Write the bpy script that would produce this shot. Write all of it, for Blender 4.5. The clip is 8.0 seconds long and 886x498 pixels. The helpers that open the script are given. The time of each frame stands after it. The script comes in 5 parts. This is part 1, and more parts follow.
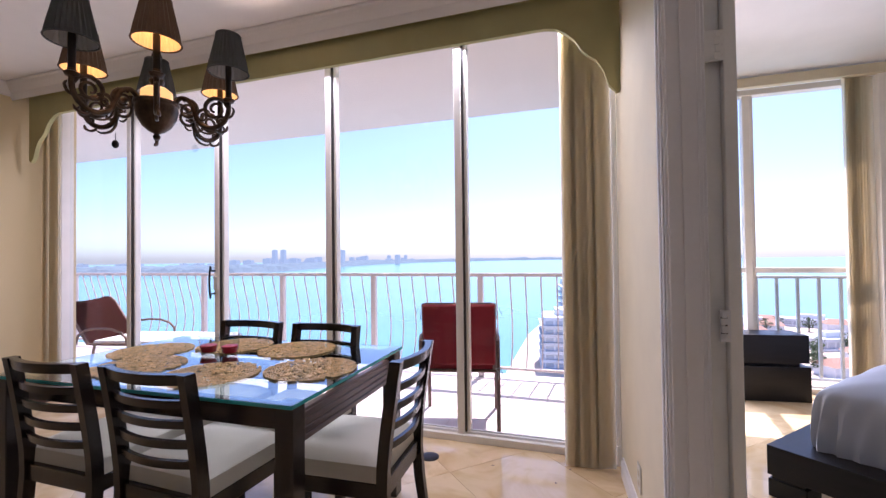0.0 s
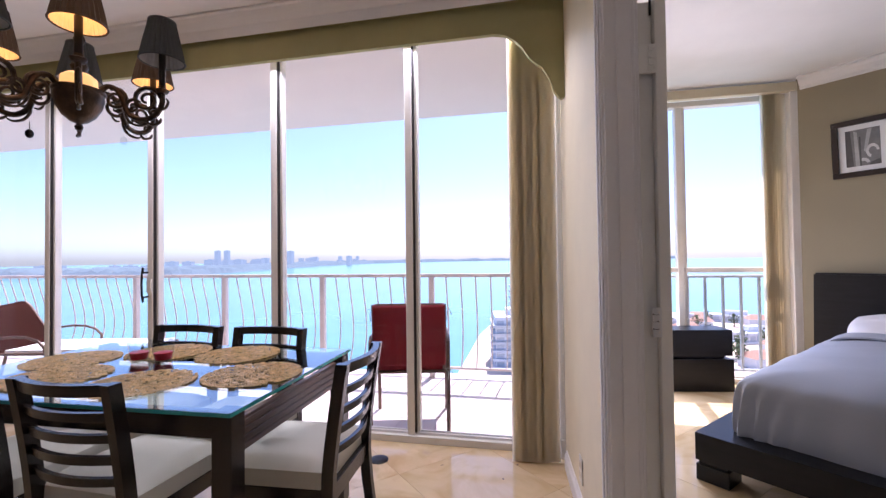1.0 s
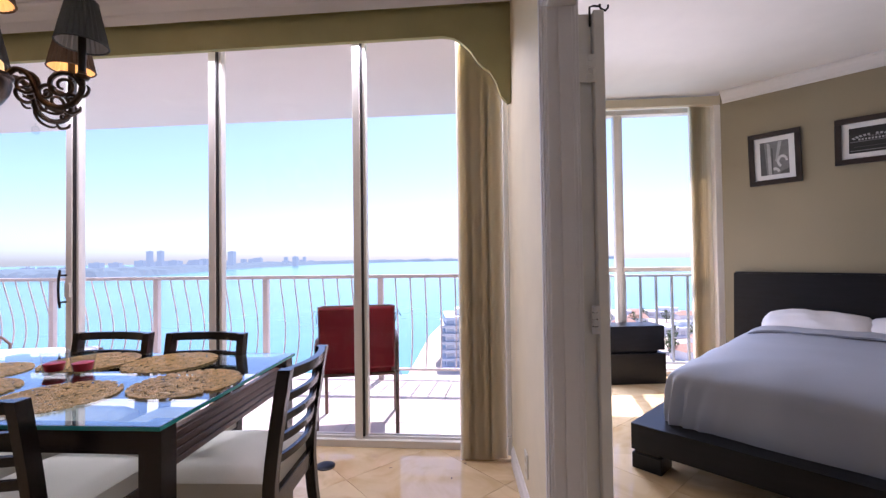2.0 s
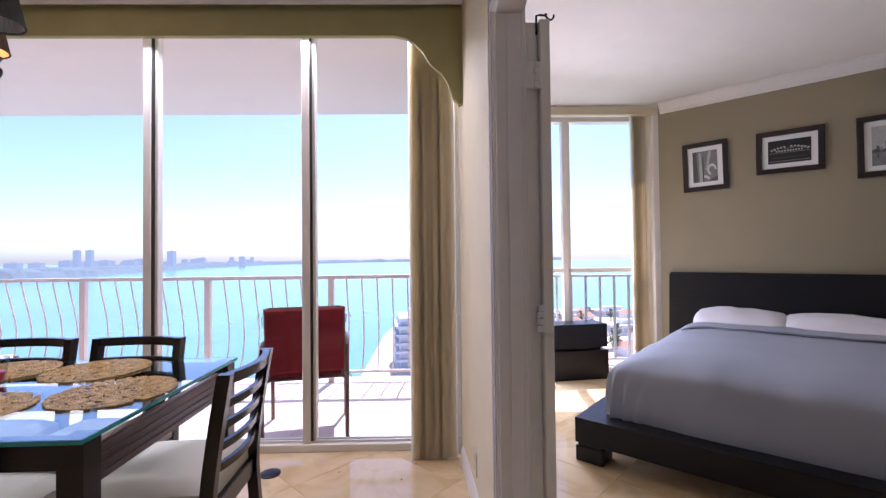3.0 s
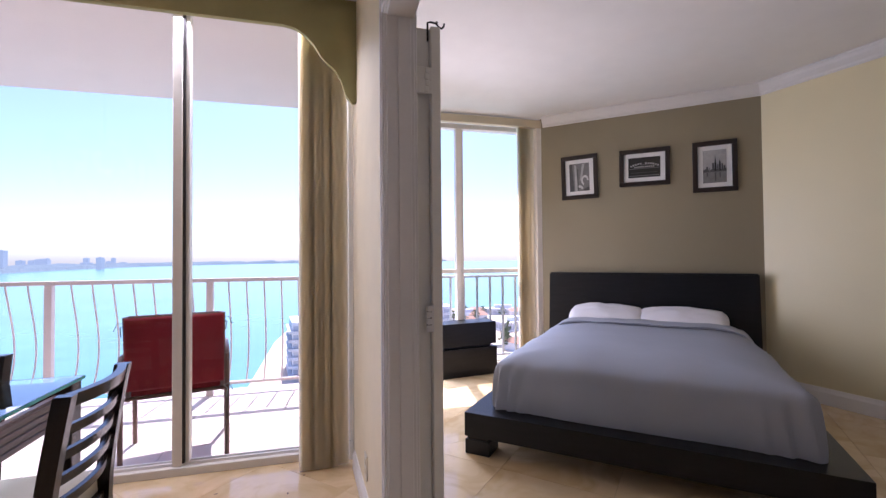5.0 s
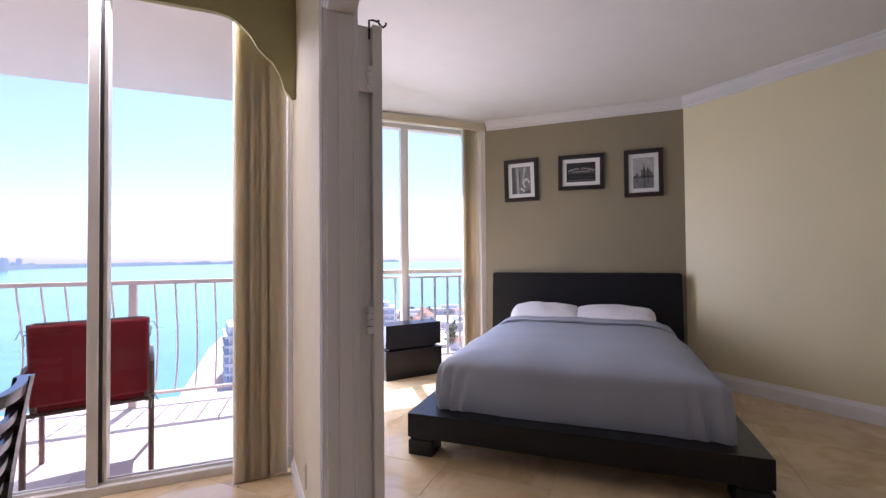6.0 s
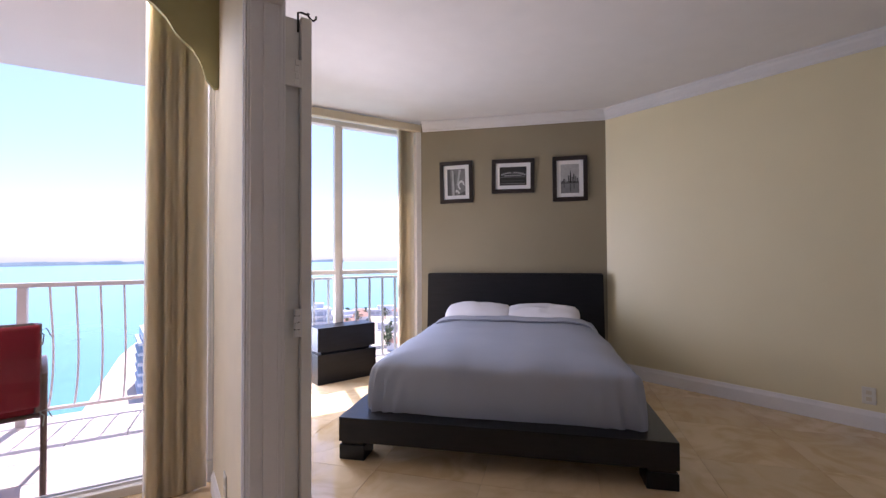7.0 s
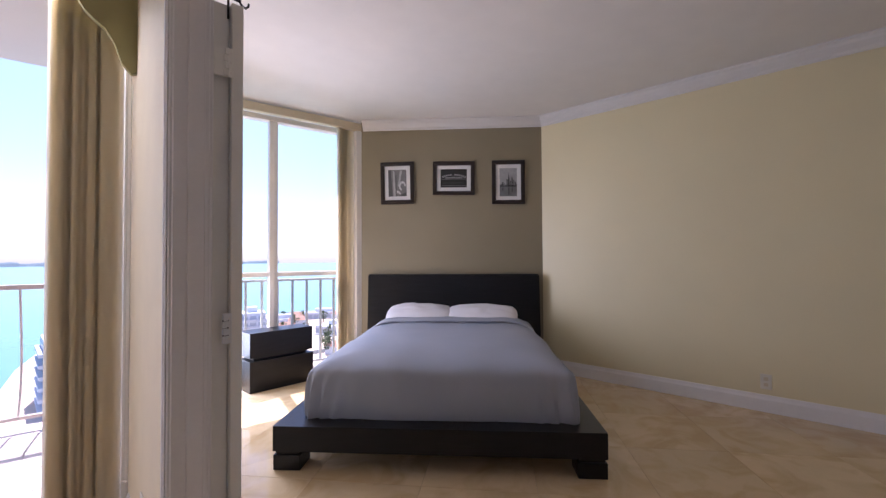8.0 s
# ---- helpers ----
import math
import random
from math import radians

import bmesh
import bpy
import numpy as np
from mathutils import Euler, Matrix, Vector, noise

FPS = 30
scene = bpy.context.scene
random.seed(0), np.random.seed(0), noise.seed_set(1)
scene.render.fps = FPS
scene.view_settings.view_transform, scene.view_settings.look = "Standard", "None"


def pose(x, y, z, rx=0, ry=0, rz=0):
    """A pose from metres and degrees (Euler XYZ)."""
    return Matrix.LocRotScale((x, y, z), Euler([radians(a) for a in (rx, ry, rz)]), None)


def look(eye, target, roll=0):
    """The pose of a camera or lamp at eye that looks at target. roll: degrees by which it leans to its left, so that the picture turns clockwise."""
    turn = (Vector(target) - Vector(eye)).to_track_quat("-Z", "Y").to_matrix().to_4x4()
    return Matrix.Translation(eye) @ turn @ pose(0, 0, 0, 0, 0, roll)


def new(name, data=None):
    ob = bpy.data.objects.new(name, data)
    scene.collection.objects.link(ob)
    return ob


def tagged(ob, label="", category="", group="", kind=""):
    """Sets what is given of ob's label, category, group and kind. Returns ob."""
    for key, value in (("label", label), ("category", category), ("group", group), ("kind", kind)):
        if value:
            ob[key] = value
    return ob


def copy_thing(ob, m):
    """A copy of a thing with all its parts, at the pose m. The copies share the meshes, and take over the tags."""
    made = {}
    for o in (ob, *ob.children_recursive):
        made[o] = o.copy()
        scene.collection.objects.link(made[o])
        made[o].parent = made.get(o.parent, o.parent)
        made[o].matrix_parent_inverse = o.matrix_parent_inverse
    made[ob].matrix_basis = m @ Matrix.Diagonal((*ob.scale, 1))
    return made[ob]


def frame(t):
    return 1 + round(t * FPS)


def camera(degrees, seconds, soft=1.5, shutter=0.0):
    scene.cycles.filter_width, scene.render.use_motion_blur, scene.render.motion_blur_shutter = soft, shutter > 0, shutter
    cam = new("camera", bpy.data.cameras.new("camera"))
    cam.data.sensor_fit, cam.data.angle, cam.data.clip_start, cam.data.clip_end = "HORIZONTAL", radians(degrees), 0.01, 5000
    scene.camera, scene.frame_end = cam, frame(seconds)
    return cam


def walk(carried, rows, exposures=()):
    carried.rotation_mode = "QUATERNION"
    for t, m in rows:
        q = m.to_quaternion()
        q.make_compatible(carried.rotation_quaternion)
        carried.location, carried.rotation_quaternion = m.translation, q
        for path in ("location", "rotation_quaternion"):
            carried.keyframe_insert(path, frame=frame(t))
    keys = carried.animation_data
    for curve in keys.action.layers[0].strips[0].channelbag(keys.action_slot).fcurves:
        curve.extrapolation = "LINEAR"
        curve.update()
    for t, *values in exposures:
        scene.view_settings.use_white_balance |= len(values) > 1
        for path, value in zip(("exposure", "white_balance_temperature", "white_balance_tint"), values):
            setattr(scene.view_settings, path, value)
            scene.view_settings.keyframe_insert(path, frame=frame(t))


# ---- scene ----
cam = camera(92.1, 8.0, soft=1.35)
METRES, EYE, TILT, LEAN, TURN = 0.35, 1.22, 0.0, 0.0, 18.4
PATH = [
    (0, (0.261, 0.141, 1.191), (-0.358, 2.042, 1.226), -0.7),
    (0.5, (0.267, 0.142, 1.191), (-0.249, 2.074, 1.227), -0.7),
    (1, (0.277, 0.145, 1.189), (-0.129, 2.103, 1.226), -0.7),
    (1.5, (0.283, 0.148, 1.188), (0.0, 2.127, 1.226), -0.7),
    (2.8, (0.294, 0.152, 1.195), (0.283, 2.151, 1.23), -0.7),
    (3, (0.302, 0.148, 1.189), (0.339, 2.148, 1.226), -0.6),
    (3.5, (0.309, 0.154, 1.19), (0.463, 2.147, 1.226), -0.6),
    (4, (0.319, 0.146, 1.189), (0.593, 2.127, 1.226), -0.7),
    (4.5, (0.323, 0.146, 1.189), (0.718, 2.107, 1.227), -0.6),
    (6, (0.348, 0.138, 1.189), (1.089, 1.996, 1.228), -0.5),
    (6.5, (0.354, 0.136, 1.189), (1.239, 1.929, 1.228), -0.5),
    (7, (0.366, 0.126, 1.192), (1.37, 1.856, 1.23), -0.3),
    (7.5, (0.371, 0.13, 1.191), (1.476, 1.796, 1.231), -0.4),
    (8, (0.372, 0.132, 1.191), (1.603, 1.707, 1.234), -0.3),
]
walk(cam, [(t, look(eye, target, roll)) for t, eye, target, roll in PATH], [(0.0, 1.06, 5980, 30), (8.0, 1.06, 5980, 30)])

# ---- world and sun ----
SUN = Vector((0.07, 0.55, 1.0)).normalized()
world = bpy.data.worlds.new("sky")
scene.world = world
world.use_nodes = True
wn = world.node_tree
sky = wn.nodes.new("ShaderNodeTexSky")
sky.sky_type = "NISHITA"
sky.sun_disc = False
sky.sun_elevation = math.asin(SUN.z)
sky.sun_rotation = math.atan2(SUN.x, SUN.y)
sky.air_density, sky.dust_density, sky.ozone_density, sky.altitude = 0.8, 1.6, 6.0, 300
wn.nodes["Background"].inputs["Strength"].default_value = 0.15
wn.links.new(sky.outputs[0], wn.nodes["Background"].inputs["Color"])

sun = new("sun", bpy.data.lights.new("sun", "SUN"))
sun.data.energy, sun.data.angle, sun.data.color = 5.0, radians(0.6), (1.0, 0.94, 0.85)
sun.matrix_world = look(SUN * 20, (0, 0, 0))

# added lamps, hidden behind valance and partition, standing in for sky light
def daylight(name, m, w, h, watts, color):
    o = new(name, bpy.data.lights.new(name, "AREA"))
    o.data.shape, o.data.size, o.data.size_y, o.data.energy, o.data.color = "RECTANGLE", w, h, watts, color
    o.matrix_world = m
    return o


daylight("sky_fill_dining", look((-1.55, 2.68, 2.585), (-1.45, 1.20, 0.0)), 3.5, 0.13, 27, (0.95, 0.97, 1.0))
daylight("sky_fill_bedroom", look((0.97, 4.42, 1.05), (1.45, 2.4, 0.15)), 0.60, 1.9, 25, (0.82, 0.90, 1.0))

# ---- materials ----


def mat(name, color, rough=0.5, metal=0.0, vary=0.06, scale=6.0, bump=0.0, bump_scale=60.0, spec=0.5, coat=0.0, each=0.0, stretch=(1, 1, 1)):
    """A surface with large stains and fine grain, relief, and per-piece variation."""
    m = bpy.data.materials.new(name)
    m.use_nodes = True
    nt = m.node_tree
    b = nt.nodes["Principled BSDF"]
    b.inputs["Roughness"].default_value, b.inputs["Metallic"].default_value = rough, metal
    b.inputs["Specular IOR Level"].default_value, b.inputs["Coat Weight"].default_value = spec, coat
    tc = nt.nodes.new("ShaderNodeTexCoord")
    mp = nt.nodes.new("ShaderNodeMapping")
    mp.inputs["Scale"].default_value = stretch
    nt.links.new(tc.outputs["Object"], mp.inputs[0])
    big, fine = nt.nodes.new("ShaderNodeTexNoise"), nt.nodes.new("ShaderNodeTexNoise")
    big.inputs["Scale"].default_value, fine.inputs["Scale"].default_value = scale, bump_scale
    big.inputs["Detail"].default_value = fine.inputs["Detail"].default_value = 4
    nt.links.new(mp.outputs[0], big.inputs["Vector"])
    nt.links.new(mp.outputs[0], fine.inputs["Vector"])
    add = nt.nodes.new("ShaderNodeMath")
    add.operation = "MULTIPLY_ADD"
    add.inputs[1].default_value = 0.4
    nt.links.new(fine.outputs["Fac"], add.inputs[0])
    nt.links.new(big.outputs["Fac"], add.inputs[2])
    ramp = nt.nodes.new("ShaderNodeMapRange")
    ramp.inputs["From Min"].default_value, ramp.inputs["From Max"].default_value = 0.35, 1.05
    ramp.inputs["To Min"].default_value, ramp.inputs["To Max"].default_value = 1 - vary * 1.5, 1 + vary * 1.5
    nt.links.new(add.outputs[0], ramp.inputs["Value"])
    val = ramp.outputs[0]
    if each:
        info = nt.nodes.new("ShaderNodeObjectInfo")
        er = nt.nodes.new("ShaderNodeMapRange")
        er.inputs["To Min"].default_value, er.inputs["To Max"].default_value = 1 - each, 1 + each
        nt.links.new(info.outputs["Random"], er.inputs["Value"])
        mul = nt.nodes.new("ShaderNodeMath")
        mul.operation = "MULTIPLY"
        nt.links.new(val, mul.inputs[0])
        nt.links.new(er.outputs[0], mul.inputs[1])
        val = mul.outputs[0]
    mix = nt.nodes.new("ShaderNodeVectorMath")
    mix.operation = "SCALE"
    mix.inputs[0].default_value = color
    nt.links.new(val, mix.inputs["Scale"])
    nt.links.new(mix.outputs[0], b.inputs["Base Color"])
    if bump:
        bp = nt.nodes.new("ShaderNodeBump")
        bp.inputs["Strength"].default_value, bp.inputs["Distance"].default_value = bump, 0.004
        nt.links.new(fine.outputs["Fac"], bp.inputs["Height"])
        nt.links.new(bp.outputs[0], b.inputs["Normal"])
    return m


def stone(name, base, vein, rough):
    """Polished beige marble with cloudy patches and darker veins, different on each tile."""
    m = mat(name, base, rough, vary=0.05, scale=2.5, bump=0.02, bump_scale=15, each=0.06)
    nt = m.node_tree
    b = nt.nodes["Principled BSDF"]
    src = b.inputs["Base Color"].links[0].from_socket
    tc = nt.nodes.new("ShaderNodeTexCoord")
    info = nt.nodes.new("ShaderNodeObjectInfo")
    off = nt.nodes.new("ShaderNodeVectorMath")
    off.operation = "MULTIPLY_ADD"
    nt.links.new(info.outputs["Random"], off.inputs[0])
    off.inputs[1].default_value = (40, 23, 0)
    nt.links.new(tc.outputs["Object"], off.inputs[2])
    n = nt.nodes.new("ShaderNodeTexNoise")
    n.inputs["Scale"].default_value, n.inputs["Detail"].default_value, n.inputs["Distortion"].default_value = 3.0, 7, 1.6
    nt.links.new(off.outputs[0], n.inputs["Vector"])
    r = nt.nodes.new("ShaderNodeValToRGB")
    r.color_ramp.elements[0].position, r.color_ramp.elements[1].position = 0.44, 0.66
    r.color_ramp.elements[0].color, r.color_ramp.elements[1].color = (0, 0, 0, 1), (0.75, 0.75, 0.75, 1)
    nt.links.new(n.outputs["Fac"], r.inputs[0])
    mx = nt.nodes.new("ShaderNodeMix")
    mx.data_type = "RGBA"
    nt.links.new(r.outputs[0], mx.inputs[0])
    nt.links.new(src, mx.inputs[6])
    mx.inputs[7].default_value = (*vein, 1)
    nt.links.new(mx.outputs[2], b.inputs["Base Color"])
    return m


def glass(name, tint, rough=0.0, ior=1.45, thin=True):
    m = bpy.data.materials.new(name)
    m.use_nodes = True
    nt = m.node_tree
    if not thin:
        b = nt.nodes["Principled BSDF"]
        b.inputs["Base Color"].default_value = (*tint, 1)
        b.inputs["Transmission Weight"].default_value, b.inputs["Roughness"].default_value, b.inputs["IOR"].default_value = 1.0, rough, ior
        return m
    nt.nodes.remove(nt.nodes["Principled BSDF"])
    tr, gl, mx, lw, pw, sc = (nt.nodes.new(k) for k in ("ShaderNodeBsdfTransparent", "ShaderNodeBsdfGlossy", "ShaderNodeMixShader", "ShaderNodeLayerWeight", "ShaderNodeMath", "ShaderNodeMath"))
    tr.inputs[0].default_value = (*tint, 1)
    gl.inputs["Roughness"].default_value = rough
    lw.inputs["Blend"].default_value = 0.5
    pw.operation, sc.operation = "POWER", "MULTIPLY_ADD"
    pw.inputs[1].default_value, sc.inputs[1].default_value, sc.inputs[2].default_value = 5.0, 0.9, 0.014
    nt.links.new(lw.outputs["Facing"], pw.inputs[0])
    nt.links.new(pw.outputs[0], sc.inputs[0])
    nt.links.new(sc.outputs[0], mx.inputs[0])
    nt.links.new(tr.outputs[0], mx.inputs[1])
    nt.links.new(gl.outputs[0], mx.inputs[2])
    nt.links.new(mx.outputs[0], nt.nodes["Material Output"].inputs[0])
    return m


def glow(name, color, strength, base=(0.8, 0.7, 0.5)):
    m = mat(name, base, 0.7)
    b = m.node_tree.nodes["Principled BSDF"]
    b.inputs["Emission Color"].default_value, b.inputs["Emission Strength"].default_value = (*color, 1), strength
    return m


M_CEIL = mat("ceiling_paint", (0.80, 0.772, 0.745), 0.75, vary=0.02, bump=0.12, bump_scale=220)
M_CREAM = mat("cream_paint", (0.80, 0.70, 0.50), 0.6, vary=0.03, bump=0.1, bump_scale=180)
M_BUFF = mat("buff_paint", (0.66, 0.53, 0.31), 0.6, vary=0.03, scale=1.5, bump=0.1, bump_scale=180)
M_YELLOW = mat("pale_yellow_paint", (0.78, 0.695, 0.455), 0.42, vary=0.03, scale=1.5, bump=0.1, bump_scale=160)
M_TAUPE = mat("taupe_paint", (0.295, 0.252, 0.167), 0.55, vary=0.05, scale=1.5, bump=0.12, bump_scale=160)
M_OLIVE = mat("olive_fabric", (0.38, 0.35, 0.165), 0.85, vary=0.06, bump=0.25, bump_scale=400)
M_WHITE = mat("white_gloss_paint", (0.85, 0.83, 0.82), 0.35, vary=0.03, bump=0.05, bump_scale=90)
M_DOOR = mat("door_paint", (0.88, 0.86, 0.80), 0.4, vary=0.03, bump=0.05, bump_scale=90)
M_CORNICE = mat("beige_cornice_fabric", (0.66, 0.58, 0.42), 0.8, vary=0.04, bump=0.2, bump_scale=250)
M_CROWN = mat("crown_paint", (0.74, 0.72, 0.715), 0.5, vary=0.02)
M_ALU = mat("beige_aluminium", (0.84, 0.80, 0.75), 0.4, metal=0.0, vary=0.04, bump=0.04, bump_scale=120)
M_GASKET = mat("dark_gasket", (0.035, 0.03, 0.03), 0.6)
M_BLIND = mat("vertical_blind_fabric", (0.88, 0.85, 0.76), 0.8, vary=0.05, scale=3, bump=0.2, bump_scale=300, stretch=(1, 1, 0.1))
nt = M_BLIND.node_tree
tl, mxb = nt.nodes.new("ShaderNodeBsdfTranslucent"), nt.nodes.new("ShaderNodeMixShader")
tl.inputs[0].default_value, mxb.inputs[0].default_value = (0.95, 0.89, 0.77, 1), 0.68
nt.links.new(nt.nodes["Principled BSDF"].outputs[0], mxb.inputs[1])
nt.links.new(tl.outputs[0], mxb.inputs[2])
nt.links.new(mxb.outputs[0], nt.nodes["Material Output"].inputs[0])
M_MARBLE = stone("beige_marble", (0.72, 0.555, 0.345), (0.56, 0.39, 0.205), 0.065)
M_GROUT = mat("floor_grout", (0.56, 0.43, 0.28), 0.7)
M_TERRACE = mat("pale_terrace_tile", (0.50, 0.43, 0.41), 0.55, vary=0.06, scale=3, bump=0.1, bump_scale=120, each=0.03)
M_TERRACE_GROUT = mat("terrace_grout", (0.42, 0.38, 0.36), 0.8)
M_STUCCO = mat("pinkish_stucco", (0.80, 0.70, 0.665), 0.85, vary=0.03, bump=0.3, bump_scale=150)
M_RAIL = mat("white_railing_paint", (0.62, 0.54, 0.53), 0.4, vary=0.03, bump=0.05)
M_GREYRAIL = mat("grey_railing_paint", (0.50, 0.50, 0.52), 0.4, vary=0.04)
M_PANE = glass("window_glass", (0.97, 0.985, 0.985))
M_ESPRESSO = mat("espresso_wood", (0.015, 0.0095, 0.008), 0.24, vary=0.35, scale=4, bump=0.08, bump_scale=50, stretch=(1, 1, 6))
M_APRON = mat("brown_wood", (0.075, 0.034, 0.022), 0.3, vary=0.3, scale=5, bump=0.08, bump_scale=40, stretch=(6, 1, 6))
M_BLACKWOOD = mat("black_oak", (0.008, 0.008, 0.010), 0.36, spec=0.32, vary=0.3, scale=5, bump=0.1, bump_scale=60, stretch=(1, 8, 8))
M_CUSHION = mat("cream_upholstery", (0.54, 0.505, 0.42), 0.7, vary=0.03, bump=0.25, bump_scale=250)
M_GLASSTOP = glass("green_table_glass", (0.80, 0.95, 0.94), ior=1.62, thin=False)
M_TEAL = mat("teal_glass_edge", (0.03, 0.36, 0.34), 0.15, vary=0.1, scale=20)
M_GOLD = mat("gold_wire", (0.80, 0.57, 0.25), 0.34, metal=0.3, vary=0.25, scale=30)
M_RED = mat("red_outdoor_fabric", (0.27, 0.012, 0.022), 0.8, vary=0.15, bump=0.2, bump_scale=250)
M_WAX = mat("red_candle_wax", (0.55, 0.015, 0.03), 0.35)
M_CUP = glass("clear_cup_glass", (0.93, 0.94, 0.95))
M_BRONZE = mat("aged_bronze", (0.075, 0.05, 0.034), 0.38, metal=0.7, vary=0.4, scale=25, bump=0.3, bump_scale=90)
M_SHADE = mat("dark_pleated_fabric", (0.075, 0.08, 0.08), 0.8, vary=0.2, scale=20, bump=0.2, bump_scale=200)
# bulb light put into the LIT copies as glow and warmer base
M_SHADELIT = glow("bulb_glow_fabric", (0.65, 0.30, 0.11), 0.012, (0.06, 0.038, 0.027))
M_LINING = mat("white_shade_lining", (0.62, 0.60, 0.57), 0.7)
M_LININGLIT = glow("bulb_glow_lining", (1.0, 0.42, 0.10), 0.34, (0.62, 0.5, 0.34))
M_BAFFLE = mat("dark_baffle", (0.06, 0.055, 0.05), 0.9)
for m, tint in ((M_SHADE, (0.30, 0.33, 0.36, 1)), (M_LINING, (0.70, 0.70, 0.70, 1))):
    nt = m.node_tree
    tl, mxb = nt.nodes.new("ShaderNodeBsdfTranslucent"), nt.nodes.new("ShaderNodeMixShader")
    tl.inputs[0].default_value, mxb.inputs[0].default_value = tint, 0.35
    nt.links.new(nt.nodes["Principled BSDF"].outputs[0], mxb.inputs[1])
    nt.links.new(tl.outputs[0], mxb.inputs[2])
    nt.links.new(mxb.outputs[0], nt.nodes["Material Output"].inputs[0])
M_BULB = glow("lit_bulb", (1.0, 0.62, 0.25), 6.0)
M_SHEET = mat("grey_cotton", (0.365, 0.39, 0.458), 0.8, vary=0.04, scale=3, bump=0.2, bump_scale=300)
M_PILLOW = mat("white_cotton", (0.80, 0.78, 0.82), 0.8, vary=0.03, bump=0.25, bump_scale=120)
M_PAPER = mat("white_mat_board", (0.80, 0.80, 0.80), 0.7, vary=0.01)
M_FRAME = mat("black_frame_wood", (0.022, 0.014, 0.012), 0.3, vary=0.2)
M_PLATE = mat("ivory_plastic", (0.74, 0.70, 0.60), 0.35)
M_IRON = mat("dark_iron", (0.02, 0.018, 0.018), 0.35, metal=0.5)
M_BROWNALU = mat("bronze_powder_coat", (0.16, 0.095, 0.075), 0.45, metal=0.2, vary=0.1)
M_STRIPE = mat("terracotta_sling", (0.055, 0.014, 0.013), 0.9, vary=0.15, bump=0.2, bump_scale=250, spec=0.05)
M_TIE = mat("faded_green_tape", (0.30, 0.33, 0.30), 0.85)

# ---- mesh helpers ----


def box(bm, x0, x1, y0, y1, z0, z1, m=None):
    vs = [bm.verts.new(Vector(p) if m is None else m @ Vector(p)) for p in
          ((x0, y0, z0), (x1, y0, z0), (x1, y1, z0), (x0, y1, z0), (x0, y0, z1), (x1, y0, z1), (x1, y1, z1), (x0, y1, z1))]
    for f in ((3, 2, 1, 0), (4, 5, 6, 7), (0, 1, 5, 4), (1, 2, 6, 5), (2, 3, 7, 6), (3, 0, 4, 7)):
        bm.faces.new([vs[i] for i in f])
    return vs


def boxes(*dims, bevel=0.0, seg=2, m=None):
    bm = bmesh.new()
    for d in dims:
        box(bm, *d, m=m)
    if bevel:
        bmesh.ops.bevel(bm, geom=bm.edges[:], offset=bevel, segments=seg, profile=0.7, affect="EDGES")
    return bm


def prism(points, z0, z1):
    """An upright solid over a plan outline given anticlockwise."""
    bm = bmesh.new()
    lo = [bm.verts.new((x, y, z0)) for x, y in points]
    hi = [bm.verts.new((x, y, z1)) for x, y in points]
    n = len(points)
    bm.faces.new(lo[::-1])
    bm.faces.new(hi)
    for i in range(n):
        bm.faces.new((lo[i], lo[(i + 1) % n], hi[(i + 1) % n], hi[i]))
    return bm


def tube(bm, pts, r, sides=8, close=True, flat=1.0):
    """A round bar along a polyline; r is one radius or one for each point."""
    pts = [Vector(p) for p in pts]
    rs = r if isinstance(r, (list, tuple)) else [r] * len(pts)
    d0 = (pts[1] - pts[0]).normalized()
    side = d0.cross(Vector((0, 0, 1)))
    if side.length < 1e-3:
        side = Vector((1, 0, 0))
    side.normalize()
    rings = []
    for i, p in enumerate(pts):
        d = (pts[min(i + 1, len(pts) - 1)] - pts[max(i - 1, 0)]).normalized()
        side = (side - d * side.dot(d)).normalized()
        up = d.cross(side)
        rings.append([bm.verts.new(p + rs[i] * (math.cos(a) * side + flat * math.sin(a) * up)) for a in (2 * math.pi * k / sides for k in range(sides))])
    for a, b in zip(rings, rings[1:]):
        for k in range(sides):
            bm.faces.new((a[k], a[(k + 1) % sides], b[(k + 1) % sides], b[k]))
    if close:
        bm.faces.new(rings[0][::-1])
        bm.faces.new(rings[-1])
    return bm


def lathe(profile, sides=24, cap=True):
    """A turned solid about z from (radius, height) pairs."""
    bm = bmesh.new()
    rings = [[bm.verts.new((r * math.cos(2 * math.pi * k / sides), r * math.sin(2 * math.pi * k / sides), z)) for k in range(sides)] for r, z in profile]
    for a, b in zip(rings, rings[1:]):
        for k in range(sides):
            bm.faces.new((a[k], a[(k + 1) % sides], b[(k + 1) % sides], b[k]))
    if cap:
        bm.faces.new(rings[0][::-1])
        bm.faces.new(rings[-1])
    return bm


def mesh_of(name, bm, material, smooth=False):
    bmesh.ops.recalc_face_normals(bm, faces=bm.faces[:])
    me = bpy.data.meshes.new(name)
    bm.to_mesh(me)
    bm.free()
    me.materials.append(material)
    if smooth:
        for p in me.polygons:
            p.use_smooth = True
        me.set_sharp_from_angle(angle=radians(40))
    return me


def part(name, bm, material, parent=None, label="", smooth=False, m=None):
    ob = new(name, mesh_of(name, bm, material, smooth))
    if parent is not None:
        ob.parent = parent
    if m is not None:
        ob.matrix_basis = m
    return tagged(ob, label)


def thing(name, m, label, category, group=""):
    ob = new(name)
    ob.empty_display_size = 0.1
    ob.matrix_basis = m
    return tagged(ob, label, category, group)


